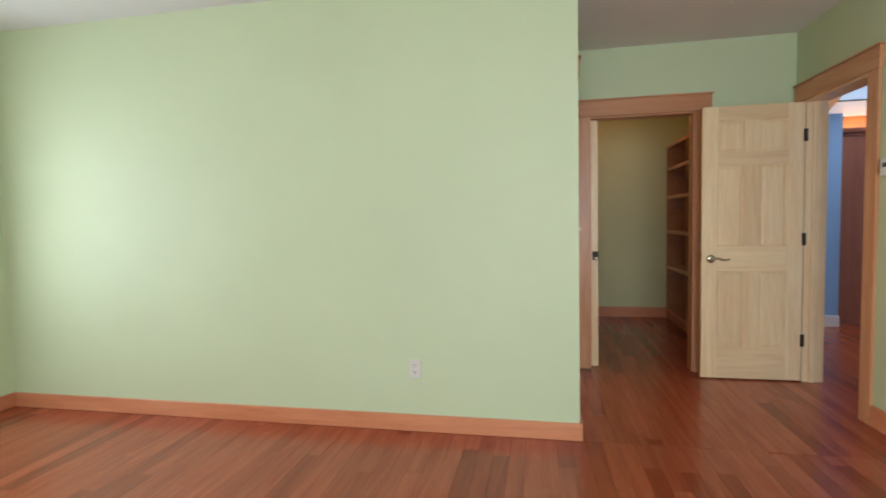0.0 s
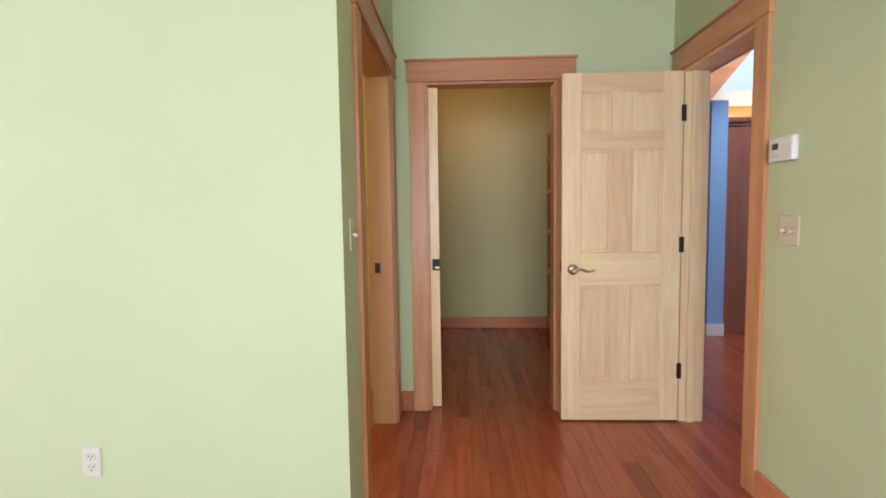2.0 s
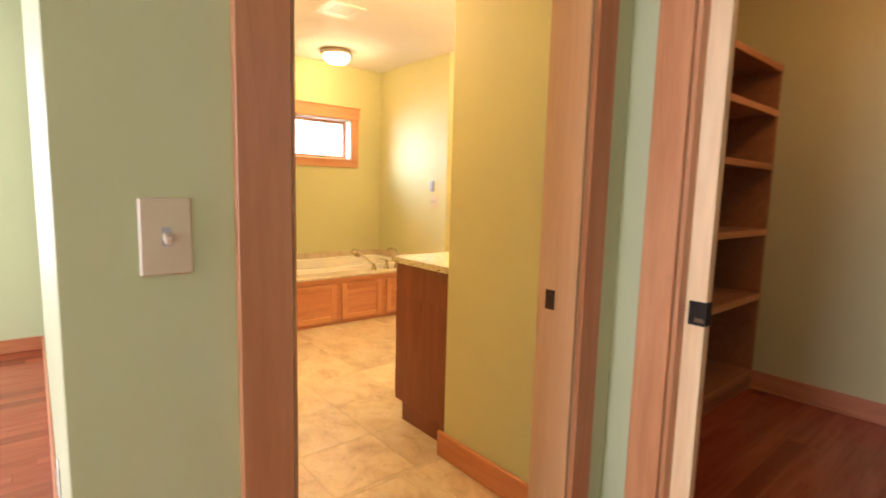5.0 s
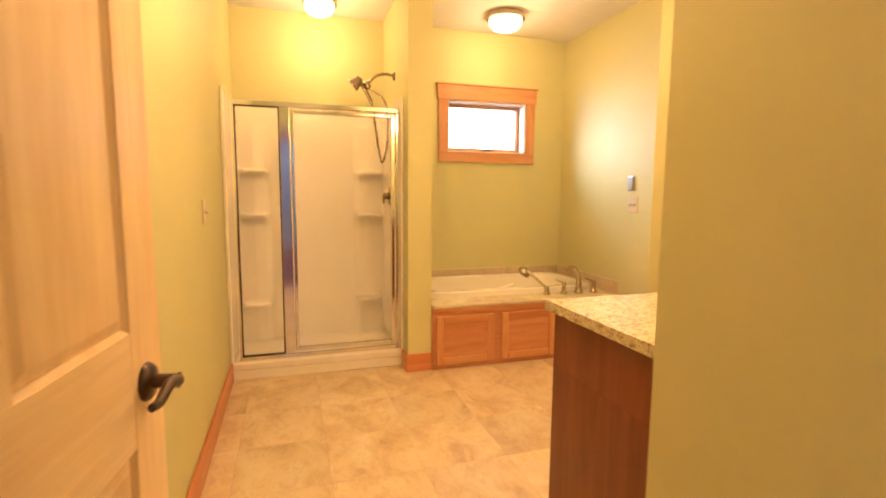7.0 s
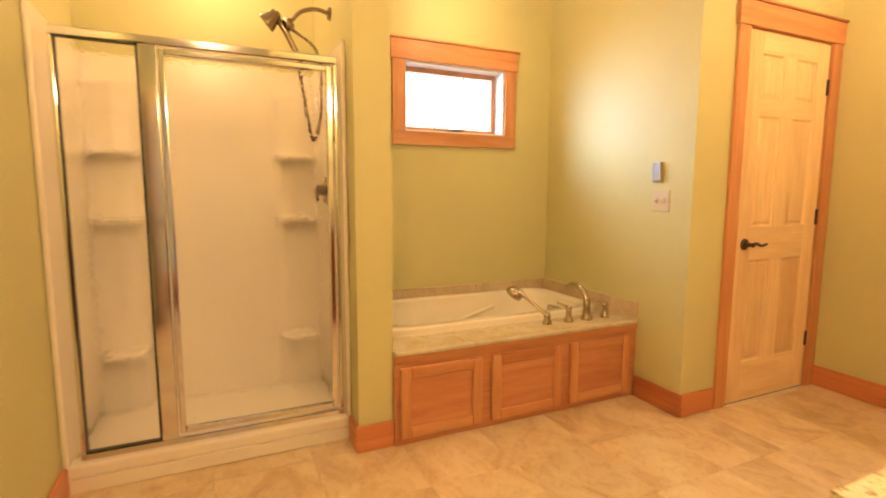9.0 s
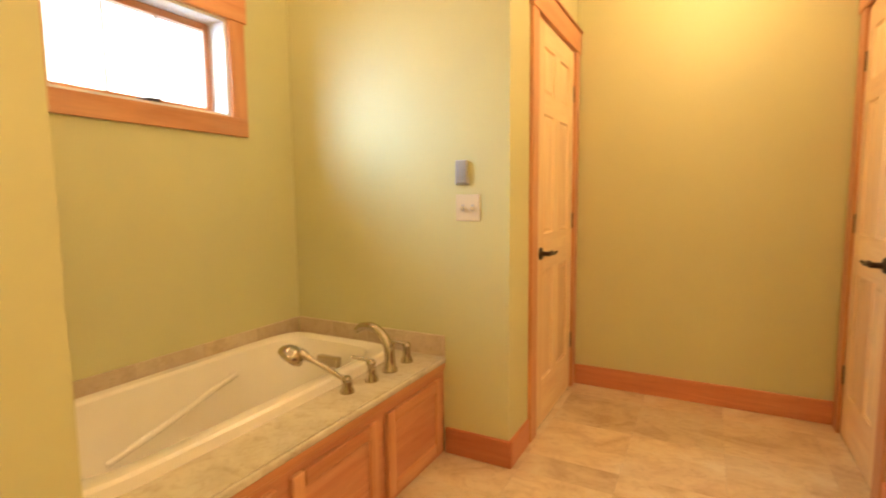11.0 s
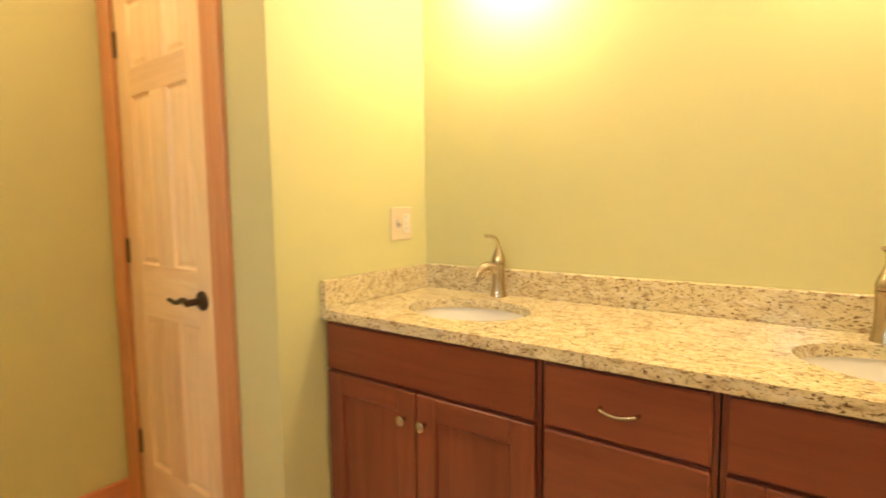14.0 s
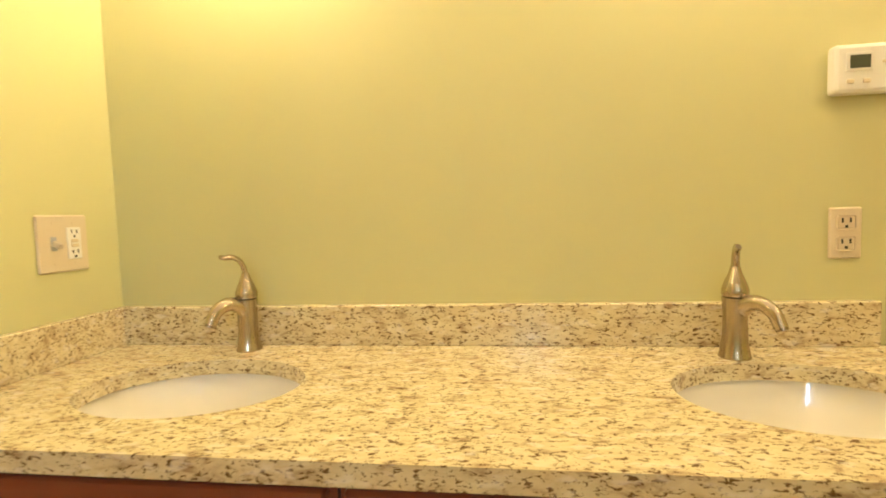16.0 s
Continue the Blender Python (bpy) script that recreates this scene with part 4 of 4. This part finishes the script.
faucet(1.135, 4.288, -30)
faucet(1.10, 3.318, 32, -50)

# ---- lamps ----


def ceiling_lamp(x, y, r):
    ob = thing("ceiling_lamp", "round frosted glass ceiling lamp with a nickel ring, lit", "ceiling lamp", pose(x, y, H), "ceiling lamps")
    part("ring", lathe([(r * 0.96, 0), (r, -0.012), (r * 1.02, -0.03), (r, -0.046), (r * 0.86, -0.048)], 40), NICKEL, ob, "", True)
    part("dome", lathe([(r * 0.86, -0.047), (r * 0.83, -0.08), (r * 0.62, -0.112), (r * 0.3, -0.127), (0.01, -0.13)], 40), DOME, ob, "lit frosted glass", True).visible_shadow = False
    part("finial", placed(lathe([(0.004, -0.15), (0.009, -0.142), (0.006, -0.13)], 12), Matrix()), NICKEL, ob, "", True)


ceiling_lamp(-1.6, 3.69, 0.145)
ceiling_lamp(-1.72, 2.32, 0.12)
ceiling_lamp(2.5, 4.0, 0.12)
# these two domes are made up to go with the added fill lights
ceiling_lamp(0.3, 2.3, 0.12)
ceiling_lamp(-0.16, 5.1, 0.12)
for y, z in ((4.25, 2.07), (3.30, 2.12)):
    sconce = thing("vanity_light", "nickel vanity light with frosted glass shades, lit", "wall lamp", pose(VE, y, z), "vanity lights")
    part("backplate", boxed(-0.02, 0, -0.24, 0.24, -0.05, 0.05, bev=0.006), NICKEL, sconce)
    for dy in (-0.16, 0.0, 0.16):
        arm = part("arm", tube([(-0.01, dy, 0), (-0.09, dy, 0.0), (-0.10, dy, -0.015)], 0.008, 10), NICKEL, sconce, "", True)
        part("shade", placed(lathe([(0.022, 0.0), (0.034, -0.03), (0.05, -0.08), (0.058, -0.125), (0.05, -0.128)], 24), Matrix.Translation((-0.105, dy, -0.01))), DOME, arm, "lit frosted glass", True).visible_shadow = False
vent = thing("ceiling_vent", "white metal ceiling exhaust grille", "vent", pose(-0.57, 3.18, H))
part("frame", slab(-0.14, 0.14, -0.14, 0.14, -0.012, 0, [[(-0.09, -0.09), (0.09, -0.09), (0.09, 0.09), (-0.09, 0.09)]]), OFFWHITE, vent)
part("backing", boxed(-0.09, 0.09, -0.09, 0.09, -0.004, -0.001), GREY, vent)
for i in range(9):
    part("slat", boxed(-0.09, 0.09, -0.086 + i * 0.02, -0.076 + i * 0.02, -0.010, -0.006), OFFWHITE, vent)

# ---- wall plates and controls ----


def plate(name, label, m, w, h, kind, mat=IVORY):
    """A wall plate in local x (across) and z (up), facing -y."""
    ob = thing(name, label, "light switch" if "switch" in name else "outlet", m)
    part("plate", boxed(-w / 2, w / 2, -0.006, 0, -h / 2, h / 2, bev=0.003), mat, ob)
    n = len(kind)
    for i, k in enumerate(kind):
        x = (i - (n - 1) / 2) * 0.046
        if k == "t":
            part("toggle", placed(boxed(-0.005, 0.005, -0.02, 0, -0.006, 0.006, bev=0.002), pose(x, -0.005, 0.002, 22, 0, 0)), mat, ob)
            part("slot", boxed(x - 0.0065, x + 0.0065, -0.0064, -0.0055, -0.014, 0.014), GREY, ob)
        elif k == "g":
            body = part("outlet_body", boxed(x - 0.0165, x + 0.0165, -0.0085, -0.005, -0.033, 0.033, bev=0.001), OFFWHITE, ob, "rectangular outlet body")
            for dz in (0.021, -0.021):
                for dx in (-0.006, 0.006):
                    part("slot", boxed(x + dx - 0.001, x + dx + 0.001, -0.0092, -0.008, dz - 0.001, dz + 0.007), BLACK, body)
                part("ground_hole", boxed(x - 0.0022, x + 0.0022, -0.0092, -0.008, dz - 0.009, dz - 0.0045), BLACK, body)
            for dz in (0.0048, -0.0048):
                part("test_button", boxed(x - 0.008, x + 0.008, -0.0102, -0.008, dz - 0.0033, dz + 0.0033, bev=0.0006), IVORY, body)
        else:
            for dz in (0.02, -0.02):
                face = part("socket", boxed(x - 0.017, x + 0.017, -0.0085, -0.005, dz - 0.014, dz + 0.014, bev=0.004), mat, ob)
                for dx in (-0.007, 0.007):
                    part("slot", boxed(x + dx - 0.0016, x + dx + 0.0016, -0.0092, -0.008, dz, dz + 0.009), BLACK, face)
                part("ground_hole", boxed(x - 0.0025, x + 0.0025, -0.0092, -0.008, dz - 0.010, dz - 0.005), BLACK, face)
        for dz in (-0.042, 0.042):
            part("screw", placed(lathe([(0.003, 0), (0.003, 0.001)], 8), pose(x, -0.0058, dz, 90, 0, 0)), mat, ob)
    return ob


plate("light_switch", "ivory switch plate with a single toggle", pose(PW, 1.49, 1.182, 0, 0, 90), 0.072, 0.117, "t")
plate("light_switch", "ivory double switch plate under the thermostat", pose(WE, 1.65, 1.17, 0, 0, -90), 0.117, 0.117, "tt")
plate("light_switch", "ivory double switch plate above the tub", pose(-1.04, TN, 1.15, 0, 0, 0), 0.117, 0.117, "tt")
plate("light_switch", "ivory switch and outlet plate at the vanity's end", pose(1.043, VN, 1.145, 0, 0, 0), 0.117, 0.117, "tg")
plate("light_switch", "ivory single switch plate on the bathroom wall", pose(-0.55, BS + 0.004, 1.13, 0, 0, 180), 0.072, 0.117, "t")
plate("outlet", "white double outlet above the baseboard", pose(1.125, BN, 0.375, 0, 0, 0), 0.068, 0.112, "o", PINKWHITE)
plate("outlet", "ivory double outlet beside the vanity", pose(VE, 3.087, 1.118, 0, 0, -90), 0.058, 0.098, "o")


def thermostat(m, w, h, label):
    ob = thing("thermostat", label, "thermostat", m)
    part("case", boxed(-w / 2, w / 2, -0.026, 0, -h / 2, h / 2, bev=0.008), OFFWHITE, ob)
    part("bezel", boxed(-w * 0.36, -w * 0.02, -0.0275, -0.025, -h * 0.06, h * 0.32, bev=0.001), OFFWHITE, ob)
    part("display", boxed(-w * 0.31, -w * 0.06, -0.0285, -0.026, 0.0, h * 0.26), LCD, ob, "dark display")
    for dx, dz in ((0.22, 0.2), (0.22, 0.02), (0.12, 0.11), (0.32, 0.11), (0.22, 0.11)):
        part("key", boxed(w * dx - 0.004, w * dx + 0.004, -0.0285, -0.025, h * dz - 0.0025, h * dz + 0.0025, bev=0.001), IVORY, ob)
    for dx in (-0.3, -0.1):
        part("button", boxed(w * dx - 0.006, w * dx + 0.006, -0.0285, -0.025, -h * 0.30, -h * 0.22, bev=0.001), IVORY, ob)


thermostat(pose(VE, 3.056, 1.420, 0, 0, -90), 0.135, 0.09, "white wall thermostat with a dark display")
thermostat(pose(WE, 1.685, 1.487, 0, 0, -90), 0.15, 0.095, "white wall thermostat with a dark display")
remote = thing("remote_control", "small silver-grey remote in a wall holder", "remote control", pose(-1.065, TN, 1.25))
part("holder", boxed(-0.033, 0.033, -0.012, 0, 0, 0.035, bev=0.004), GREY, remote)
part("body", boxed(-0.028, 0.028, -0.022, -0.004, 0.006, 0.108, bev=0.006), metal("silver_plastic", (0.42, 0.42, 0.48), 0.35), remote)
part("label_bar", boxed(-0.02, 0.02, -0.0235, -0.0215, 0.014, 0.019), GREY, remote)

# ---- closet shelves ----


def bookcase(m, length, label, d=0.37):
    """An open shelf unit: local x is its depth, y its length."""
    ob = thing("shelf_unit", label, "shelf unit", m, "closet shelves")
    h = 2.08
    for y in (0, length / 2 - 0.01, length - 0.02):
        part("side", boxed(0, d, y, y + 0.02, 0, h, bev=0.0015), SHELF_Y, ob)
    part("back", boxed(0.001, 0.008, 0.02, length - 0.02, 0.10, h - 0.02), SHELF_Y, ob)
    for z in (0.11, 0.63, 1.05, 1.46, 1.79, h - 0.02):
        for y0, y1 in ((0.02, length / 2 - 0.01), (length / 2 + 0.01, length - 0.02)):
            part("shelf", boxed(0.008, d - 0.004, y0, y1, z, z + 0.02), SHELF_Y, ob)
            part("edging", boxed(d - 0.004, d + 0.012, y0, y1, z - 0.016, z + 0.022, bev=0.002), TRIM_Y, ob, "lighter wooden edging")
    part("plinth", boxed(d - 0.03, d - 0.012, 0.02, length - 0.02, 0, 0.094), SHELF_Y, ob)
    return ob


bookcase(pose(VE + 0.125, 3.40, 0), CB - 0.018 - 3.40, "tall open brown wooden shelves, empty, on the closet wall", 0.475)
bookcase(pose(WE, CB - 0.018, 0, 0, 0, 180), CB - 0.018 - 3.40, "tall open brown wooden shelves, empty, on the closet wall")

# ---- floor pieces ----
boards("board", WB, WE, -3.6, BN, 0.083, floor, lambda x, a, b: x > 0.4 and b > -0.6, 3)
boards("board", PW - 0.139, WE, BN, CB, 0.083, floor, lambda x, a, b: x > PW and a < 4.4, 5)
boards("board", VE + 0.125, PW - 0.139, CF + 0.12, CB, 0.083, floor, lambda x, a, b: x > 1.6 and a < 4.4, 9)
boards("board", WE, 6.6, 0.6, 6.0, 0.083, floor, lambda x, a, b: False, 7)
rng = random.Random(11)
for (x0, x1, y0, y1) in ((BW, VE, BS + 0.004, TN), (VE, PW - 0.141, BS + 0.004, 2.785), (AW, AE, TN, AN), (AE, VE, TN, VN)):
    S = 0.405
    i0, i1 = math.floor(x0 / S), math.ceil(x1 / S)
    j0, j1 = math.floor((y0 - 0.2) / S), math.ceil(y1 / S)
    for i in range(i0, i1):
        for j in range(j0, j1):
            a, b = max(i * S, x0), min(i * S + S, x1)
            c, d = max(j * S + 0.2, y0), min(j * S + 0.2 + S, y1)
            if b - a < 0.01 or d - c < 0.01:
                continue
            bm = boxed(a + 0.0006, b - 0.0006, c + 0.0006, d - 0.0006, -0.006, rng.uniform(-0.0003, 0), bev=0.0005)
            ob = part("tile", placed(bm, Matrix.Translation((-a, -c, 0))), TILE, floor_bath)
            ob.location = (a, c, 0)
